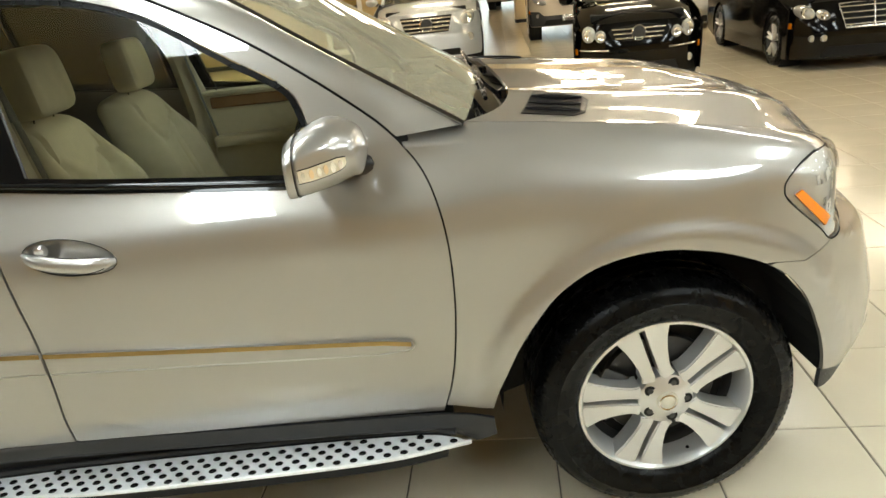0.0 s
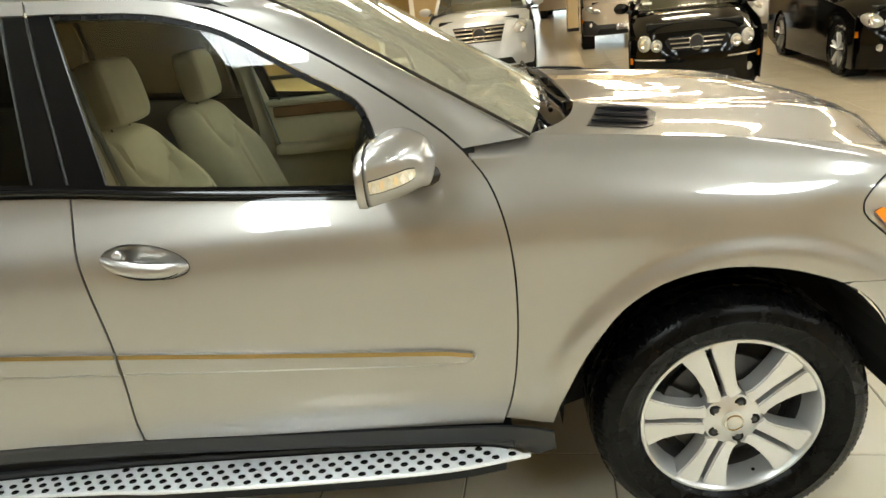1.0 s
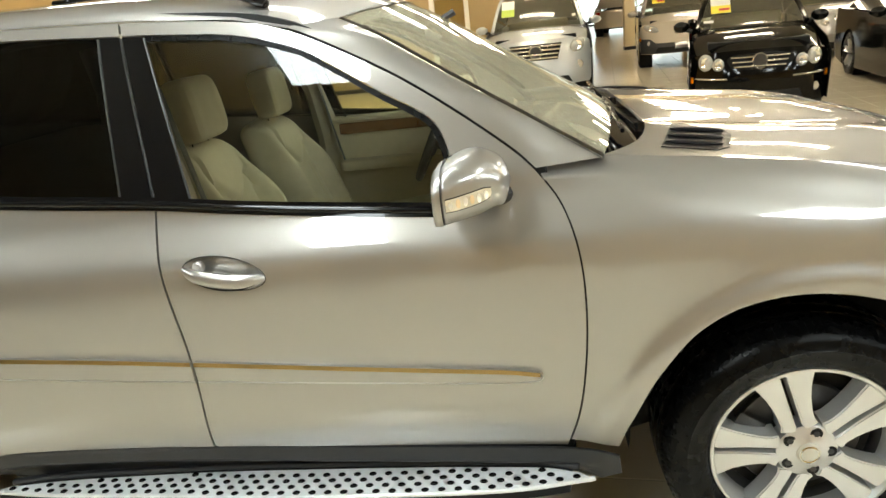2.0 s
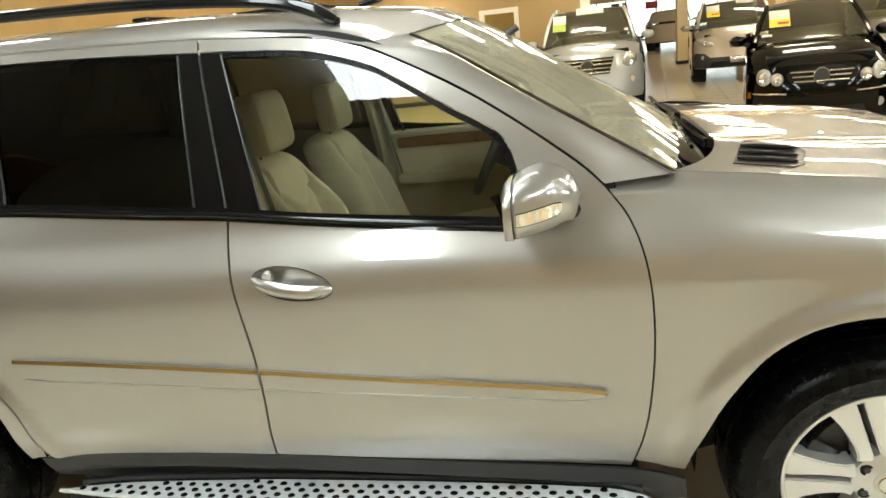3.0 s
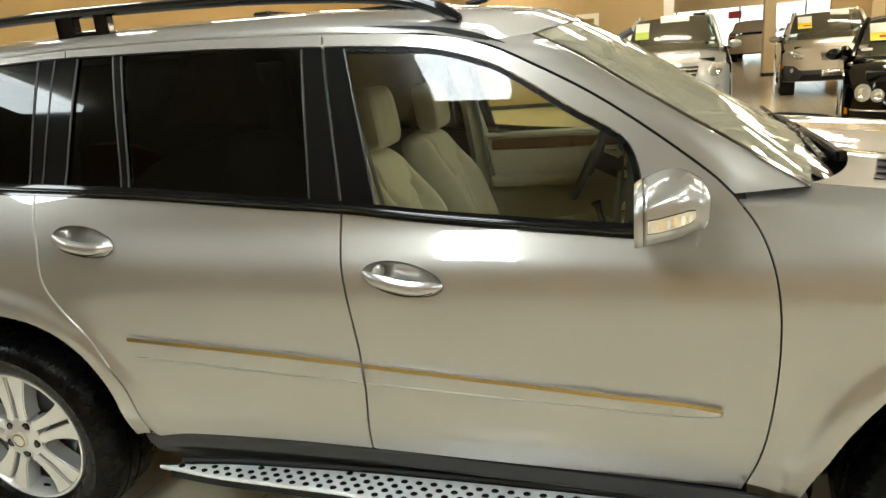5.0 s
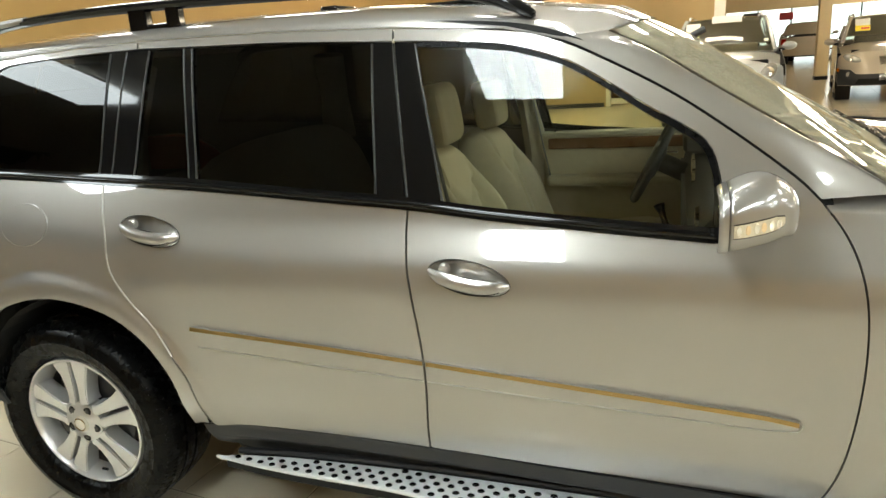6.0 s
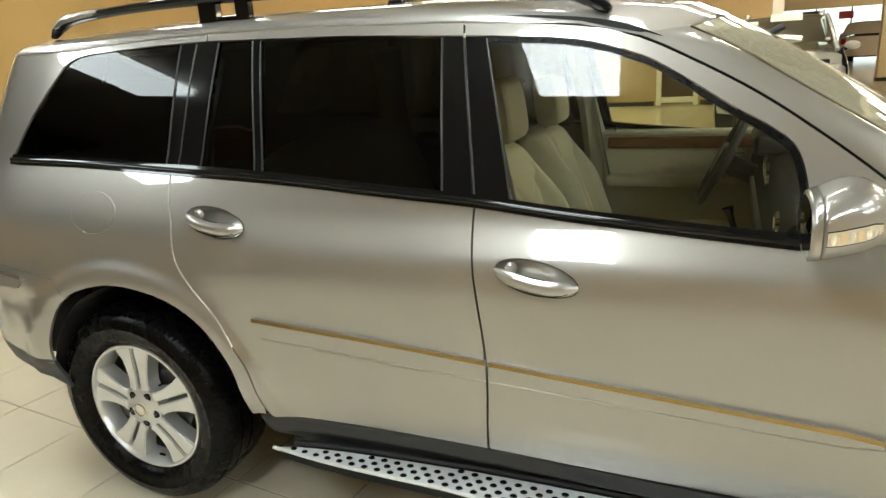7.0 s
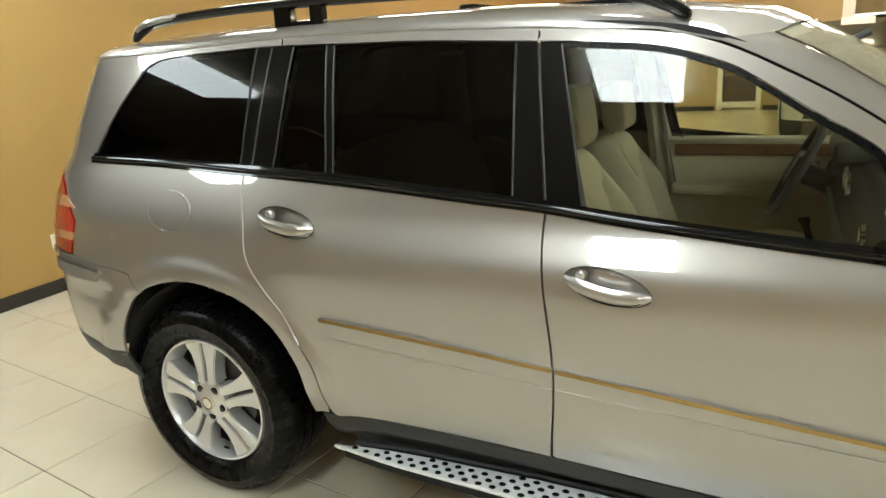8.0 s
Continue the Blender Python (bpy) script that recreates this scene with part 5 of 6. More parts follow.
def seat_back(e, y, dx, dz):
    """A padded backrest with side bolsters, a stitched middle and a stitched shoulder pad."""
    nu, nv, T = 44, 40, 0.135
    bm = bmesh.new()

    def front(u, v):
        w = 0.262 - 0.075 * smooth01((v - 0.55) / 0.5) - 0.02 * (1 - v)
        x = -1.535 - 0.21 * v
        a = abs(u)
        wing = smooth01((a - 0.55) / 0.18) * (1 - 0.55 * smooth01((a - 0.80) / 0.2))
        x += 0.062 * wing * (1 - smooth01((v - 0.55) / 0.42)) * smooth01((v + 0.1) / 0.3)
        x -= 0.010 * math.exp(-((a - 0.56 - 0.10 * smooth01((v - 0.6) / 0.3)) / 0.025) ** 2)
        dip = 0.62 + 0.13 * smooth01(a / 0.6)
        if a < 0.62:
            x -= 0.009 * math.exp(-((v - dip) / 0.016) ** 2)
            x += 0.012 * smooth01((v - dip) / 0.06)
            x -= 0.009 * math.exp(-((a - 0.27) / 0.022) ** 2) * smooth01((dip - 0.05 - v) / 0.05)
        edge = max(0.0, 1 - (1 - min(1, (1 - a) / 0.16)) ** 2) ** 0.5 * max(0.0, 1 - (1 - min(1, (1 - v) / 0.10)) ** 2) ** 0.5
        return w, x, edge
    for f in (1, 0):
        g = []
        for i in range(nv + 1):
            v = i / nv
            row = []
            for k in range(nu + 1):
                u = 2 * k / nu - 1
                w, x, ed = front(u, v)
                mid = -1.535 - 0.21 * v - T * 0.55
                px = mid + (x - mid) * ed if f else mid - T * 0.45 * ed
                row.append(bm.verts.new((px + dx, y + u * w, 0.74 + 0.585 * v + dz - 0.03 * abs(u) ** 4 * smooth01((v - 0.5) / 0.5))))
            g.append(row)
        for i in range(nv):
            for k in range(nu):
                q = (g[i][k], g[i][k + 1], g[i + 1][k + 1], g[i + 1][k])
                bm.faces.new(q if f else q[::-1])
    bmesh.ops.remove_doubles(bm, verts=bm.verts[:], dist=1e-4)
    part("backrest", bm, LEATHER, e, "stitched beige leather backrest", True)


def seat(y, dx=0.0, dz=0.0):
    e = new("front_seat")
    e.parent = suv
    cushion("seat_cushion", e, (-1.28, y, 0.745), 0.26, 0.29, 0.085, -8, 0.0)
    part("seat_base", box_bm(-1.55, -1.05, y - 0.22, y + 0.22, 0.576, 0.69, 0.03), DASH, e)
    seat_back(e, y, dx, dz)
    cushion("headrest", e, (-1.762 + dx, y, 1.425 + dz), 0.122, 0.050, 0.102, -8, 0.008, 6.0, taper=0.08)
    for s in (-1, 1):
        part("headrest_post", tube([(-1.765 + dx, y + s * 0.06, 1.38 + dz), (-1.775 + dx, y + s * 0.06, 1.27 + dz)], 0.007, 8), CHROME, e, "", True)


seat(-0.40)
seat(0.40, -0.03, -0.035)


def cabin():
    # floor, rear bench, far door lining, dashboard
    cushion("rear_seat", suv, (-2.55, 0, 1.02), 0.62, 0.12, 0.33, -18, 0.0, 4)
    d = part("door_lining", box_bm(-1.63, -0.72, 0.765, 0.80, 0.70, 1.185, 0.012), LEATHER, suv, "beige leather door lining with wood trim")
    part("wood_trim", box_bm(-1.60, -0.76, 0.750, 0.768, 1.125, 1.178, 0.008), WOOD, d, "dark polished wood strip")
    part("ledge", box_bm(-1.63, -0.72, 0.755, 0.845, 1.186, 1.205, 0.006), LEATHER_GREY, d)
    part("armrest", box_bm(-1.60, -0.85, 0.67, 0.766, 0.955, 1.005, 0.02), LEATHER, d)
    part("door_pull", tube([(-1.0, 0.752, 1.09), (-1.0, 0.735, 1.10), (-1.08, 0.735, 1.10), (-1.08, 0.752, 1.09)], 0.007, 8), CHROME, d, "chrome inner door handle", True)
    part("lock_pin", tube([(-1.57, 0.79, 1.2), (-1.57, 0.79, 1.235)], 0.004, 6), PLASTIC, d)
    part("door_lining", box_bm(-1.63, -0.72, -0.85, -0.815, 0.70, 1.14, 0.012), LEATHER, suv, "beige leather door lining")
    for s in (-1, 1):
        part("pillar_lining", tube([(-2.74, s * 0.78, 1.22), (-2.72, s * 0.735, 1.45), (-2.70, s * 0.67, 1.65)], [0.09, 0.07, 0.08], 10, 0.5), LEATHER_GREY, suv, "beige pillar lining", True)
        part("pillar_lining", tube([(-1.64, s * 0.80, 0.66), (-1.66, s * 0.80, 1.12), (-1.70, s * 0.765, 1.35), (-1.76, s * 0.70, 1.66)], [0.05, 0.05, 0.038, 0.04], 8, 1.3), LEATHER_GREY, suv, "beige pillar lining", True)
        part("seat_belt", tube([(-1.69, s * 0.735, 1.52), (-1.63, s * 0.735, 1.20), (-1.58, s * 0.735, 0.95)], 0.016, 6, 0.2), BELT_WEB, suv, "grey seat belt webbing")
    part("cabin_floor", box_bm(-2.4, -0.62, -0.80, 0.80, 0.562, 0.575), CARPET, suv)
    # dashboard
    bm = bmesh.new()
    prof = [(-0.92, 0.95), (-0.98, 1.02), (-0.96, 1.12), (-0.90, 1.185), (-0.78, 1.205), (-0.60, 1.195), (-0.50, 1.18), (-0.50, 0.95)]
    for y in (-0.78, 0.78):
        for x, z in prof:
            bm.verts.new((x, y, z))
    bm.verts.ensure_lookup_table()
    k = len(prof)
    for i in range(k):
        bm.faces.new((bm.verts[i], bm.verts[(i + 1) % k], bm.verts[k + (i + 1) % k], bm.verts[k + i]))
    bm.faces.new(bm.verts[:k])
    bm.faces.new(bm.verts[k:][::-1])
    bmesh.ops.recalc_face_normals(bm, faces=bm.faces[:])
    bmesh.ops.bevel(bm, geom=[g for g in bm.edges if abs(g.verts[0].co.y - g.verts[1].co.y) > 1], offset=0.025, segments=3, affect="EDGES")
    db = part("dashboard", bm, DASH_TOP, suv, "grey beige dashboard with chrome vents", True)
    part("wood_trim", box_bm(-0.985, -0.965, -0.74, 0.74, 1.03, 1.075, 0.006), DASH, db)
    for y in (-0.66, -0.10, 0.02, 0.66):
        bm = lathe([(0.0, 0.0), (0.034, 0.0), (0.042, -0.006), (0.046, 0.004)], 24)
        part("air_vent", bm, CHROME, db, "round chrome air vent", True).matrix_basis = Matrix.Translation((-0.945, y, 1.165 if abs(y) < 0.2 else 1.13)) @ Matrix.Rotation(radians(-90), 4, "Z")
    part("instrument_hood", box_bm(-0.98, -0.72, 0.22, 0.56, 1.17, 1.255, 0.035, 3), DASH, db)
    part("console", box_bm(-1.55, -0.90, -0.11, 0.13, 0.576, 0.90, 0.015), DASH, suv, "dark centre console")
    part("gear_lever", tube([(-1.02, 0.02, 0.90), (-1.05, 0.02, 0.99), (-1.06, 0.02, 1.02)], [0.012, 0.012, 0.022], 10), BLACK_TRIM, suv, "black gear selector", True)
    # steering wheel
    s = new("steering_wheel")
    s.parent = suv
    s.matrix_basis = Matrix.Translation((-1.09, 0.39, 1.13)) @ Matrix.Rotation(radians(-64), 4, "Y")
    bm = bmesh.new()
    n1, n2 = 40, 10
    vs = [[bm.verts.new(((0.185 + 0.017 * math.cos(b)) * math.cos(a), (0.185 + 0.017 * math.cos(b)) * math.sin(a), 0.017 * math.sin(b))) for b in [2 * math.pi * j / n2 for j in range(n2)]] for a in [2 * math.pi * i / n1 for i in range(n1)]]
    for i in range(n1):
        for j in range(n2):
            bm.faces.new((vs[i][j], vs[(i + 1) % n1][j], vs[(i + 1) % n1][(j + 1) % n2], vs[i][(j + 1) % n2]))
    part("wheel_ring", bm, DASH, s, "", True)
    part("airbag_pad", box_bm(-0.07, 0.07, -0.08, 0.08, -0.03, 0.02, 0.02, 3), DASH, s)
    for a in (0, 90, 180, 270):
        part("wheel_spoke", tube([(0.06 * math.cos(radians(a)), 0.06 * math.sin(radians(a)), -0.01), (0.18 * math.cos(radians(a)), 0.18 * math.sin(radians(a)), 0)], 0.014, 8, 0.5), CHROME_SOFT, s, "", True)
    part("steering_column", tube([(0, 0, -0.02), (0, 0, -0.2)], 0.04, 12), DASH, s, "", True)
    part("tailgate_lining", box_bm(-3.84, -3.80, -0.52, 0.52, 0.92, 1.58, 0.02), CARPET, suv, "beige tailgate lining")
    # rear view mirror
    m = part("inside_mirror", box_bm(-1.02, -0.98, -0.12, 0.12, 1.545, 1.605, 0.015, 3), DASH, suv, "dark inside mirror")
    part("mount", tube([(-0.99, 0, 1.60), (-0.92, 0, 1.635)], 0.012, 8), DASH, m)


cabin()

# ---- the other cars ----
def car_body(name, label, group, m, spec):
    """A parked car that faces -y; the origin lies on the floor under the middle of its front axle."""
    e = empty(name, label, "car", m, group)
    W, H, ov, wb = spec["W"], spec["H"], spec["ov"], spec["wb"]
    zh, zb, yb = spec["hood_z"], spec["base_z"], spec["base_y"]
    yr, R, sill = wb + spec["rear"], spec["R"], spec["sill"]
    paint, tw = spec["paint"], spec["roof_w"]
    belt = spec["belt"]
    L = yr + ov

    def side_w(y, z):
        w = W - 0.05 * max(0, (0.45 - z)) - 0.10 * max(0, z - 0.75) ** 1.5
        fr = max(0.0, (0.35 - (y + ov)) / 0.35)
        rr = max(0.0, (0.30 - (yr - y)) / 0.30)
        return w - 0.13 * fr ** 2.2 - 0.10 * rr ** 2.2

    def nose(x, z):
        u = min(1.0, abs(x) / W)
        return (x, -ov + 0.42 * u ** 3.2 + spec["rake"] * max(0, z - 0.45) ** 1.3, z)

    def nose_up(u, v):
        return nose(u, v)
    # front
    xs = [-W * 0.93, -W * 0.96, -W * 0.96, -W * 0.90, -W * 0.6, 0, W * 0.6, W * 0.90, W * 0.96, W * 0.96, W * 0.93]
    zs = [sill, sill + 0.12, zh - 0.16, zh - 0.05, zh - 0.005, zh + 0.01, zh - 0.005, zh - 0.05, zh - 0.16, sill + 0.12, sill]
    out = spline(list(zip(xs, zs)), 4)
    panel("front_bumper", out, nose_up, paint, e, du=0.1, dv=0.08)

    def flat(name_, pts, material, lab="", proud=0.006, parent=None, thick=0.01):
        return panel(name_, pts, nose_up, material, parent or e, lab, du=0.08, dv=0.06, proud=proud, thick=thick)
    flat("lower_intake", [(-W * 0.62, sill + 0.03), (W * 0.62, sill + 0.03), (W * 0.55, sill + spec["intake"]), (-W * 0.55, sill + spec["intake"])], VOID, "black lower air intake")
    if spec.get("cladding"):
        h2 = spec["cladding"]
        flat("lower_cladding", [(-W * 0.94, sill + 0.01), (W * 0.94, sill + 0.01), (W * 0.955, h2 + 0.03), (W * 0.72, h2 + 0.02), (W * 0.60, h2 - 0.07), (-W * 0.60, h2 - 0.07), (-W * 0.72, h2 + 0.02), (-W * 0.955, h2 + 0.03)], PLASTIC, "dark grey lower bumper cladding", 0.004)
        flat("plate_holder", [(-0.17, h2 - 0.20), (0.17, h2 - 0.20), (0.17, h2 - 0.08), (-0.17, h2 - 0.08)], CHROME_SOFT, "blank plate holder", 0.016)
    # grille
    g = spec["grille"]
    gp = [(-g[0], g[2]), (-g[0] * 0.82, g[1]), (g[0] * 0.82, g[1]), (g[0], g[2])]
    if spec.get("round_grille"):
        gp = spline([(-g[0], (g[1] + g[2]) / 2 + 0.02), (-g[0] * 0.8, g[1] + 0.01), (0, g[1] - 0.01), (g[0] * 0.8, g[1] + 0.01), (g[0], (g[1] + g[2]) / 2 + 0.02), (g[0] * 0.85, g[2] - 0.01), (0, g[2] + 0.01), (-g[0] * 0.85, g[2] - 0.01)], 3)
    gr = flat("grille", gp, VOID, "grille with bright bars", 0.008)
    n = spec["bars"]
    for k in range(n):
        z = g[1] + (g[2] - g[1]) * (k + 0.5) / n
        hw = g[0] * (0.80 + 0.18 * (k + 0.5) / n) * (0.92 if spec.get("round_grille") else 1)
        part("bar", tube([tuple(np.array(nose(x, z)) + np.array([0, -0.018, 0])) for x in np.linspace(-hw, hw, 9)], spec["bar_r"], 6), CHROME_SOFT, gr, "", True)
    if spec.get("frame"):
        part("frame", tube([tuple(np.array(nose(x, z)) + np.array([0, -0.016, 0])) for x, z in gp + gp[:1]], 0.014, 6), CHROME_SOFT, gr, "", True)
        part("middle_bar", tube([tuple(np.array(nose(0, z)) + np.array([0, -0.02, 0])) for z in (g[1], g[2])], 0.012, 6), CHROME_SOFT, gr, "", True)
    if spec.get("emblem"):
        c = np.array(nose(0, (g[1] + g[2]) / 2)) + np.array([0, -0.04, 0])
        er = spec["emblem"]
        em = part("emblem", lathe([(er * 0.80, 0.0), (er * 0.90, -0.012), (er, 0.0), (er * 0.90, 0.012)], 32, True), CHROME, gr, "plain chrome ring emblem", True)
        em.location = c
        part("disc", lathe([(0.0, 0.0), (er * 0.8, 0.004)], 32), DARK_METAL, em, "", True)
    # lamps
    for s in (-1, 1):
        for (x, z, rx, rz, kind) in spec["lamps"]:
            c = np.array(nose(s * x, z))
            d = (np.array(nose(s * x + 0.01, z)) - np.array(nose(s * x - 0.01, z)))
            bm = bmesh.new()
            bmesh.ops.create_uvsphere(bm, u_segments=24, v_segments=12, radius=1)
            for v in bm.verts:
                v.co = Vector((v.co.x * rx, v.co.y * 0.05, v.co.z * rz + (0.25 * s * v.co.x * rx if kind == "slant" else 0)))
            bmesh.ops.rotate(bm, verts=bm.verts[:], cent=(0, 0, 0), matrix=Matrix.Rotation(math.atan2(d[1], d[0]), 3, "Z"))
            bmesh.ops.translate(bm, verts=bm.verts[:], vec=c)
            hl = part("headlight", bm, LAMP_GLASS, e, "clear glass headlight", True)
            p2 = lathe([(0.0, 0.0), (min(rx, rz) * 0.45, -0.004), (min(rx, rz) * 0.62, -0.012), (min(rx, rz) * 0.66, 0.01)], 20)
            pr = part("projector", p2, CHROME, hl, "", True)
            pr.matrix_basis = Matrix.Translation(tuple(c + np.array([0, -0.05, 0])))
        for (x, z, r) in spec["fogs"]:
            c = np.array(nose(s * x, z))
            f = part("fog_light", lathe([(0.0, -0.014), (r * 0.8, -0.01), (r, 0.004), (r, 0.02)], 20), LAMP_GLASS, e, "round fog light", True)
            f.location = c
        if spec.get("chrome_line"):
            z = spec["chrome_line"]
            part("bumper_trim", tube([tuple(np.array(nose(s * x, z)) + np.array([0, -0.006, 0])) for x in np.linspace(W * 0.45, W * 0.93, 7)], 0.010, 6), CHROME_SOFT, e, "", True)
        if spec.get("marker"):
            z = spec["marker"]
            a = [(s * W * 0.925, z), (s * W * 0.955, z), (s * W * 0.955, z + 0.07), (s * W * 0.925, z + 0.07)]
            flat("side_marker", a, AMBER, "orange side marker", 0.012)
    # hood
    verts, faces, nx, ny = [], [], 16, 14
    for j in range(ny + 1):
        t = j / ny
        for i in range(nx + 1):
            u = 2 * i / nx - 1
            y0 = nose(u * W * 0.90, zh)[1] - 0.0
            y1 = yb + 0.16 * u * u
            y = y0 + (y1 - y0) * t
            w = 0.90 * W + (0.94 - 0.90) * W * t
            zc = zh - 0.05 * abs(u) ** 3 + (zb - zh) * (1 - (1 - t) ** 1.7) + 0.03 * math.sin(math.pi * min(1, t)) * (1 - abs(u) ** 3)
            ridge = 0.012 * math.exp(-((abs(u) - 0.62) / 0.1) ** 2) * smooth01(t * 3)
            verts.append((u * w, y, zc + ridge - 0.035 * abs(u) ** 6))
    for j in range(ny):
        for i in range(nx):
            k = j * (nx + 1) + i
            faces.append((k, k + 1, k + nx + 2, k + nx + 1))
    link_mesh("hood", verts, faces, paint, e, smooth=True)
    # sides with wheel arches
    for s in (-1, 1):
        def F(u, v, s=s):
            return (side_w(u, v), u, v)
        arch = lambda cy: [(cy + (R + 0.06) * math.cos(a), R * 0.98 + (R + 0.06) * math.sin(a)) for a in np.linspace(math.pi + 0.5, -0.5, 17)]
        prof = [(-ov + 0.33, sill)] + arch(0.0) + [(R + 0.25, sill)] + arch(wb) + [(yr - 0.05, sill + 0.15), (yr, sill + 0.3), (yr, belt + 0.05), (yr * 0.7, belt + 0.03), (yb + 0.3, belt), (yb, zb - 0.06), (-0.2, zh + (zb - zh) * 0.5 - 0.06), (-ov + 0.30, zh - 0.09)]
        sp = panel("side_panel", prof, (lambda u, v: (side_w(u, v), u, v)), paint, e, du=0.15, dv=0.1)
        if s < 0:
            sp.scale = (-1, 1, 1)
    # cabin
    yt, yk = spec["roof_y0"], spec["roof_y1"]
    verts, faces, nx = [], [], 12
    rows = [(yb, zb - 0.01, W * 0.86, 0.16)] + [(yb + (yt - yb) * t, zb + (H - zb) * (1 - (1 - t) ** 1.25) * 0.985, W * 0.86 + (tw - W * 0.86) * t, 0.16 - 0.06 * t) for t in (0.25, 0.5, 0.75, 1.0)]
    for y, z, w, bow in rows:
        for i in range(nx + 1):
            u = 2 * i / nx - 1
            verts.append((u * w, y + bow * u * u - bow * 0.5, z + 0.025 * (1 - u * u)))
    for j in range(len(rows) - 1):
        for i in range(nx):
            k = j * (nx + 1) + i
            faces.append((k, k + 1, k + nx + 2, k + nx + 1))
    ws = link_mesh("windshield", verts, faces, SCREEN, e, "dark reflecting windshield", True)
    for s in (-1, 1):
        P = [(s * r[2], r[0] + r[3] * 0.5, r[1]) for r in rows]
        part("screen_pillar", tube(P, 0.035, 8), paint, e, "", True)
    rp = spec.get("roof_paint", paint)
    verts, faces = [], []
    rr = [(yt - 0.03, H - 0.02, tw), (yt + 0.25, H, tw), ((yt + yk) / 2, H + 0.01, tw), (yk - 0.1, H - 0.02, tw), (yk, H - 0.06, tw * 0.97), (spec["tail_y"], belt + 0.06, W * 0.86)]
    for y, z, w in rr:
        for i in range(nx + 1):
            u = 2 * i / nx - 1
            verts.append((u * w, y, z + 0.03 * (1 - u * u) - 0.02 * abs(u) ** 6))
    for j in range(len(rr) - 1):
        for i in range(nx):
            k = j * (nx + 1) + i
            faces.append((k, k + 1, k + nx + 2, k + nx + 1))
    link_mesh("roof", verts, faces, rp, e, smooth=True)
    for s in (-1, 1):
        G = [(yb + 0.12, belt - 0.02), (yt + 0.02, H - 0.045), (yk - 0.08, H - 0.06), (spec["tail_y"] - 0.02, belt + 0.05)]
        gl = panel("side_window", G, (lambda u, v: (W * 0.86 + (tw - W * 0.86) * min(1.1, max(0, (v - belt) / (H - belt))) + 0.01, u, v)), TINTED, e, "dark side window", du=0.2, dv=0.1)
        if s < 0:
            gl.scale = (-1, 1, 1)
        if spec.get("rails"):
            part("roof_rail", tube([(s * tw * 0.93, yt + 0.1, H), (s * tw * 0.93, yt + 0.22, H + 0.055), (s * tw * 0.93, yk - 0.2, H + 0.055), (s * tw * 0.93, yk - 0.05, H - 0.02)], 0.022, 8), paint, e, "", True)
        # mirrors
        bm = bmesh.new()
        bmesh.ops.create_uvsphere(bm, u_segments=16, v_segments=10, radius=1, matrix=Matrix.Translation((s * (W + 0.10), yb + 0.42, belt + 0.05)) @ Matrix.Diagonal((0.12, 0.07, 0.075, 1)))
        mm = part("door_mirror", bm, paint, e, "", True)
        part("foot", tube([(s * (W - 0.06), yb + 0.42, belt - 0.02), (s * (W + 0.06), yb + 0.42, belt + 0.02)], 0.03, 8), PLASTIC, mm)
    # tail
    def back(u, v):
        k = min(1.0, abs(u) / W)
        lean = 0.35 * max(0, v - belt)
        return (-u * (1 - 0.25 * max(0, v - belt)), yr + 0.01 - 0.22 * k ** 3.2 - lean, v)
    tg = panel("tailgate", [(-W * 0.93, sill + 0.05), (W * 0.93, sill + 0.05), (W * 0.95, belt), (-W * 0.95, belt)], back, paint, e, du=0.15, dv=0.1)
    for s in (-1, 1):
        panel("tail_light", [(s * W * 0.68, belt - 0.28), (s * W * 0.93, belt - 0.28), (s * W * 0.93, belt - 0.06), (s * W * 0.68, belt - 0.06)][::s], back, RED_LENS, tg, "red tail light", proud=0.006, du=0.1, dv=0.1)
    # inner lining, floor and wheels
    part("underbody", box_bm(-W * 0.72, W * 0.72, -ov + 0.35, yr - 0.1, sill, zb - 0.12, 0.02), VOID, e)
    seats = part("seat_row", box_bm(-W * 0.6, W * 0.6, yb + 0.95, yb + 1.15, zb - 0.3, zb + 0.12, 0.06, 3), spec.get("trim", DASH), e, "seat backs behind the windshield")
    part("dash_top", box_bm(-W * 0.8, W * 0.8, yb + 0.02, yb + 0.45, zb - 0.12, zb - 0.045, 0.02), DASH, e)
    for cy in (0.0, wb):
        for s in (-1, 1):
            w = new("wheel")
            w.parent = e
            w.location = (s * (W - 0.012), cy, R)
            w.rotation_euler = (0, 0, radians(90 if s > 0 else -90))
            part("tyre", lathe([(R * 0.68, 0.02), (R * 0.72, -0.004), (R * 0.9, -0.008), (R * 0.975, 0.012), (R, 0.04), (R, 0.2), (R * 0.9, 0.22)], 40), RUBBER, w, "", True)
            rim = part("rim", lathe([(R * 0.70, 0.0), (R * 0.66, 0.004), (R * 0.62, 0.05), (R * 0.3, 0.10), (0.0, 0.11)], 40), DARK_METAL, w, "", True)
            for k in range(5):
                a = radians(90 + 72 * k)
                for h2 in (-1, 1):
                    b2 = a + h2 * 0.16
                    part("spoke", tube([(R * 0.1 * math.cos(a), 0.02, R * 0.1 * math.sin(a)), (R * 0.66 * math.cos(b2), 0.008, R * 0.66 * math.sin(b2))], [R * 0.09, R * 0.07], 6, 0.6), ALLOY, rim, "", True)
            part("liner", lathe([(R + 0.055, 0.03), (R + 0.055, 0.30), (R * 0.3, 0.31)], 32), VOID, w)
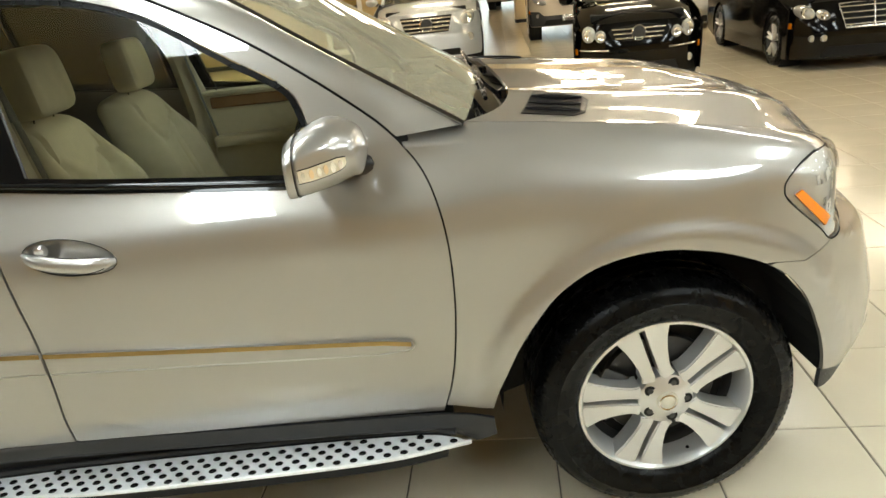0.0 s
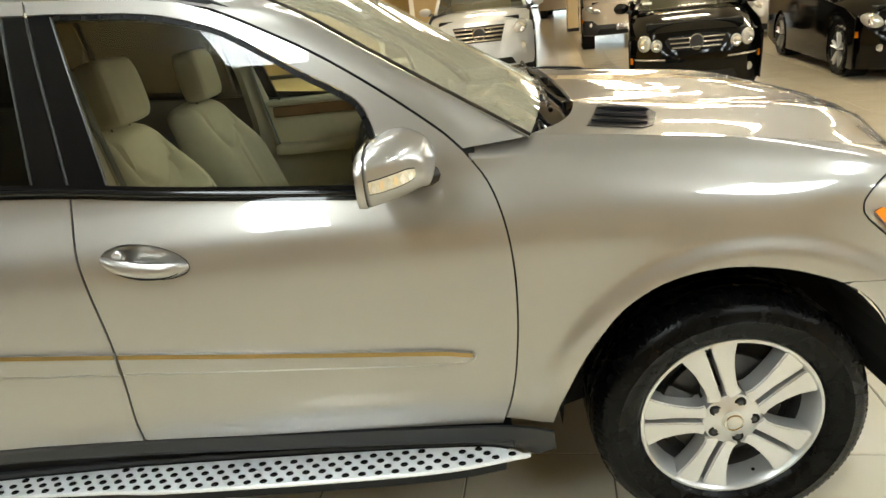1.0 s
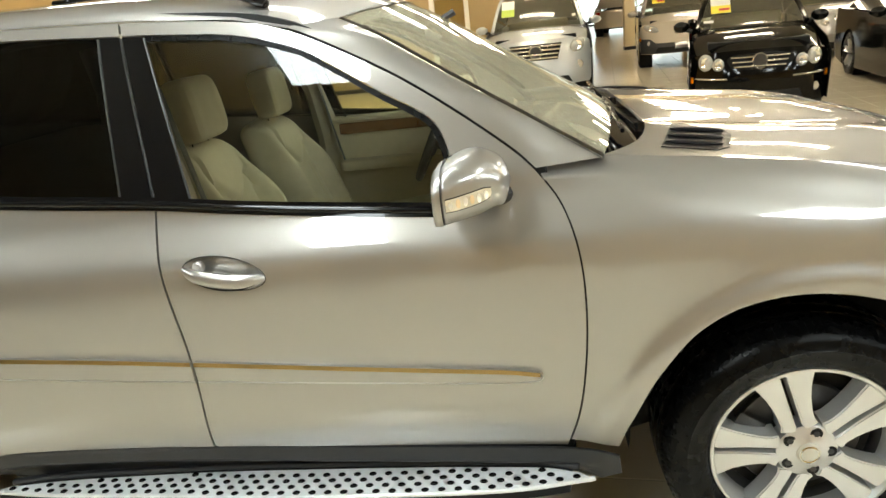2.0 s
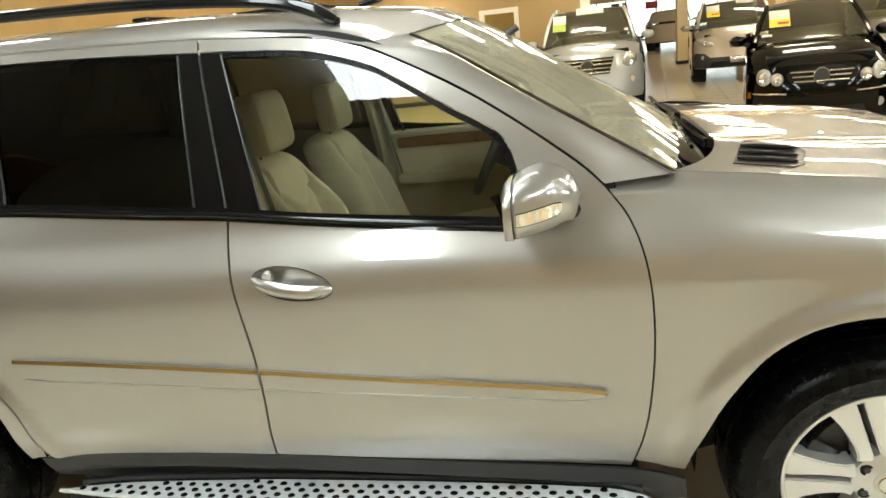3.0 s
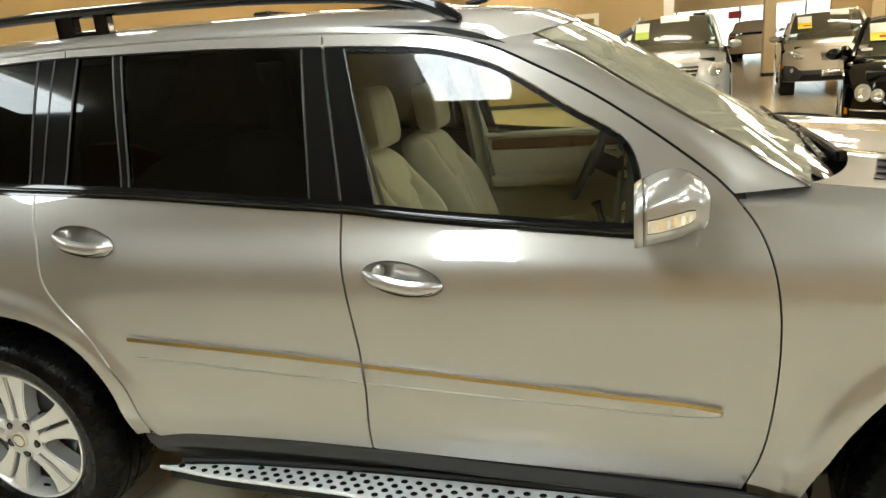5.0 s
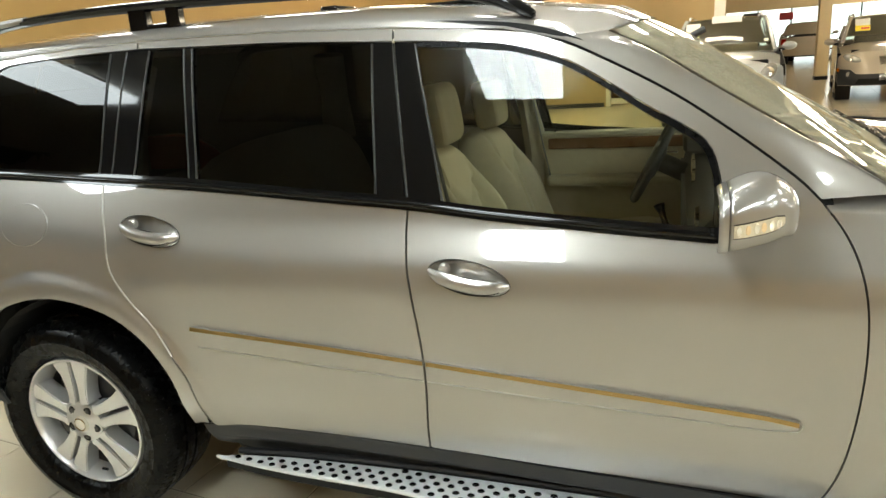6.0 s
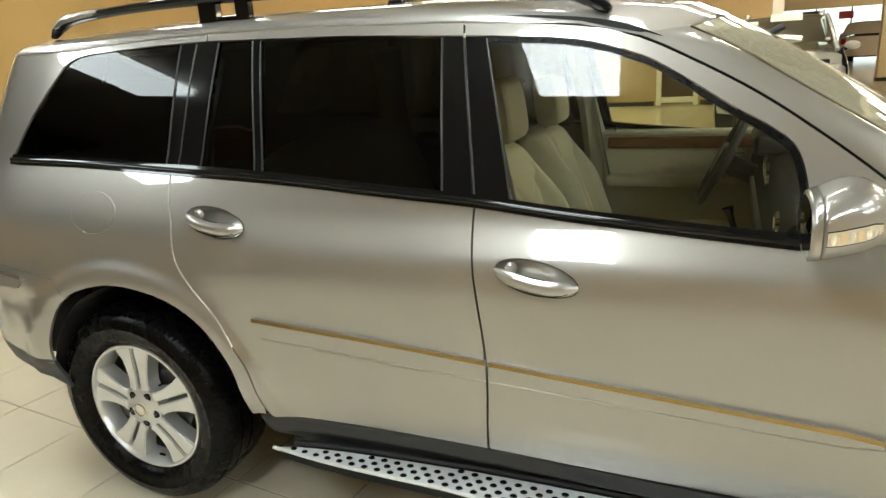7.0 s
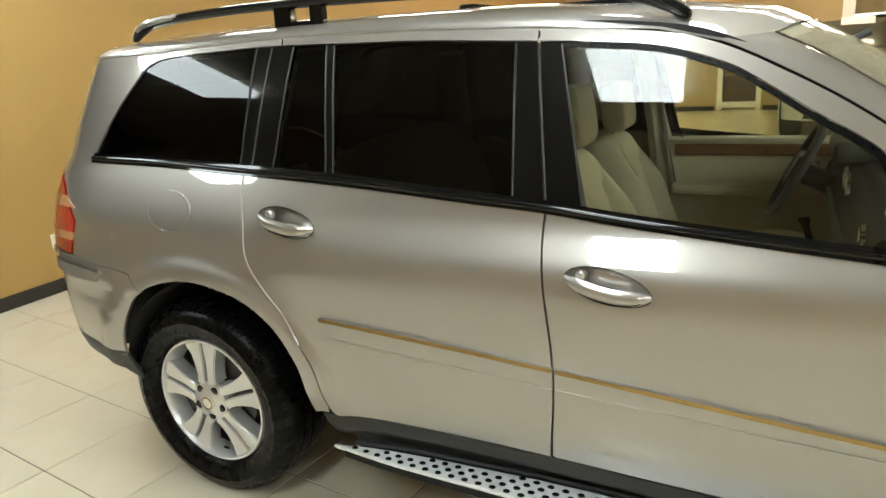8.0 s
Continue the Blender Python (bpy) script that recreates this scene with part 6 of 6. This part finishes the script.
    # sales sheets behind the screen
    for (u, t, w, h, material, lab) in spec.get("sheets", ()):
        k = t * (len(rows) - 1)
        j = min(int(k), len(rows) - 2)
        f = k - j
        lerp = [rows[j][i] * (1 - f) + rows[j + 1][i] * f for i in range(4)]
        y, z, ww, bow = lerp
        slope = math.atan2(rows[-1][1] - rows[0][1], rows[-1][0] - rows[0][0])
        sh = empty("price_sheet", lab, "sign", group="price sheets in windshields")
        sh.matrix_basis = m @ Matrix.Translation((u * ww, y + bow * u * u - bow * 0.5 - 0.012, z + 0.025 * (1 - u * u) + 0.012)) @ Matrix.Rotation(slope, 4, "X")
        part("paper", box_bm(-w / 2, w / 2, -h / 2, h / 2, 0, 0.002), material, sh)
        if lab.startswith("white and"):
            part("colour_band", box_bm(-w / 2, w / 2, -h / 2, -h * 0.05, 0.0021, 0.0036), spec.get("band", YELLOW), sh)
            part("print_bar", box_bm(-w * 0.1, w * 0.44, -h * 0.36, -h * 0.22, 0.0037, 0.0045), spec.get("ink", RED), sh)
    return e


SUV_SPEC = dict(W=0.96, H=1.80, ov=0.86, wb=3.07, rear=1.10, hood_z=1.06, base_z=1.23, base_y=0.42, R=0.385, sill=0.32, belt=1.22, roof_w=0.66, roof_y0=1.18, roof_y1=3.6, tail_y=4.05, rake=0.30, intake=0.14,
                grille=(0.44, 0.74, 1.00), bars=4, bar_r=0.016, emblem=0.115, lamps=[(0.70, 0.93, 0.15, 0.12, "slant")], fogs=[(0.72, 0.62, 0.07)], rails=True)
white_spec = dict(SUV_SPEC, paint=WHITE_CAR, trim=LEATHER_GREY, ink=GREEN, band=GREEN,
                  sheets=[(0.05, 0.90, 0.5, 0.20, PAPER, "blank white paper sign in the windshield"), (-0.72, 0.55, 0.24, 0.46, PAPER, "white and green price sheet in the windshield"), (0.86, 0.22, 0.07, 0.07, PAPER, "small white paper sticker in the windshield")])
car_body("white_suv", "pearl white luxury SUV with roof rails facing the aisle", "parked cars", pose(-0.30, 10.3, 0, 0, 0, -4), white_spec)
bronze_spec = dict(SUV_SPEC, W=0.94, H=1.66, hood_z=0.98, base_z=1.14, belt=1.12, paint=BRONZE, trim=DASH, grille=(0.20, 0.72, 0.88), bars=6, bar_r=0.01, emblem=0, intake=0.14, cladding=0.62, lamps=[(0.66, 0.86, 0.19, 0.075, "slant")], fogs=[(0.70, 0.55, 0.05)], marker=0.60,
                   sheets=[(0.35, 0.92, 0.36, 0.22, PAPER, "blank white paper sign in the windshield"), (-0.62, 0.55, 0.28, 0.44, PAPER, "white and yellow price sheet in the windshield")])
car_body("bronze_suv", "bronze grey compact SUV with a price sheet", "parked cars", pose(3.08, 14.2, 0, 0, 0, -9), bronze_spec)
CLK = dict(W=0.87, H=1.40, ov=0.86, wb=2.72, rear=1.05, hood_z=0.76, base_z=0.97, base_y=0.62, R=0.32, sill=0.14, belt=0.95, roof_w=0.56, roof_y0=1.45, roof_y1=2.5, tail_y=3.1, rake=0.34, intake=0.16,
           grille=(0.40, 0.56, 0.715), bars=3, bar_r=0.010, emblem=0.095, round_grille=True, lamps=[(0.655, 0.64, 0.115, 0.100, "oval"), (0.500, 0.615, 0.080, 0.075, "oval")], fogs=[(0.68, 0.30, 0.05)], chrome_line=0.455, marker=0.40,
           paint=BLACK_CAR, roof_paint=SOFT_TOP, trim=LEATHER_GREY, sheets=[(-0.62, 0.50, 0.28, 0.46, PAPER, "white and yellow price sheet in the windshield"), (-0.80, 0.12, 0.14, 0.06, PAPER, "small white paper sticker in the windshield")])
car_body("black_convertible", "glossy black convertible with a soft top facing the aisle", "parked cars", pose(2.46, 7.26, 0, 0, 0, -13) @ Matrix.Diagonal((0.95, 1, 1.08, 1)), CLK)
COUPE = dict(CLK, W=0.92, H=1.42, hood_z=0.84, base_z=1.00, belt=0.98, grille=(0.40, 0.52, 0.80), bars=4, bar_r=0.009, emblem=0, round_grille=False, frame=True, lamps=[(0.74, 0.72, 0.14, 0.085, "slant"), (0.56, 0.68, 0.085, 0.065, "slant")], fogs=[(0.66, 0.40, 0.045), (0.54, 0.40, 0.045)], chrome_line=0, marker=0.52, R=0.335, roof_paint=BLACK_CAR, roof_y1=2.7, tail_y=3.4, sheets=[(-0.3, 0.5, 0.3, 0.4, PAPER, "white and yellow price sheet in the windshield")])
car_body("black_coupe", "glossy black coupe with a wide chrome grille", "parked cars", pose(5.20, 6.85, 0, 0, 0, -9), COUPE)
SALOON = dict(COUPE, paint=SILVER_CAR, roof_paint=SILVER_CAR, sheets=[])
car_body("silver_saloon", "silver saloon with a chrome grille behind the convertible", "parked cars", pose(6.05, 13.2, 0, 0, 0, 0), SALOON)
far_spec = dict(SUV_SPEC, W=0.92, H=1.62, hood_z=0.98, base_z=1.12, belt=1.10, paint=BRONZE, emblem=0, sheets=[], rails=False)
car_body("tan_suv", "tan metallic SUV parked with its tail to the aisle", "parked cars", pose(4.55, 33.0, 0, 0, 0, 168), far_spec)

# ---- floor tiles ----
def tile_mesh():
    h, b, t = TS / 2 - 0.0022, 0.0025, 0.0
    v = [(-h, -h, -0.004), (h, -h, -0.004), (h, h, -0.004), (-h, h, -0.004), (-h + b, -h + b, t), (h - b, -h + b, t), (h - b, h - b, t), (-h + b, h - b, t)]
    f = [(4, 5, 6, 7), (0, 1, 5, 4), (1, 2, 6, 5), (2, 3, 7, 6), (3, 0, 4, 7)]
    return v, f


def tiles():
    v, f = tile_mesh()
    me = bpy.data.meshes.new("tile")
    me.from_pydata(v, [], f)
    me.materials.append(TILE)
    fl = bpy.data.objects["floor"]
    cu, su = math.cos(PHI), math.sin(PHI)
    V, F, n = [], [], 0
    for i in range(-26, 62):
        for j in range(-32, 96):
            u, w = U0 + (i + 0.5) * TS, V0 + (j + 0.5) * TS
            x, y = u * cu - w * su, u * su + w * cu
            if not (XL + 0.02 < x < XR and YF < y < YE - 0.3):
                continue
            near = (-6.2 < x < -2.3 and -2.6 < y < 1.6) or (-2.3 <= x < 0.3 and -1.7 < y < -0.2) or (0.3 <= x < 4.4 and -1.7 < y < 5.6)
            if near and n < 300:
                o = new("tile", me)
                o.parent = fl
                o.matrix_basis = Matrix.Translation((x, y, 0)) @ Matrix.Rotation(PHI, 4, "Z")
                n += 1
            else:
                k = len(V)
                V += [(x + a * cu - b * su, y + a * su + b * cu, c) for a, b, c in v]
                F += [tuple(k + q for q in g) for g in f]
    o = link_mesh("far_tiles", V, F, TILE, fl)
    o["kind"] = "stuff"


tiles()
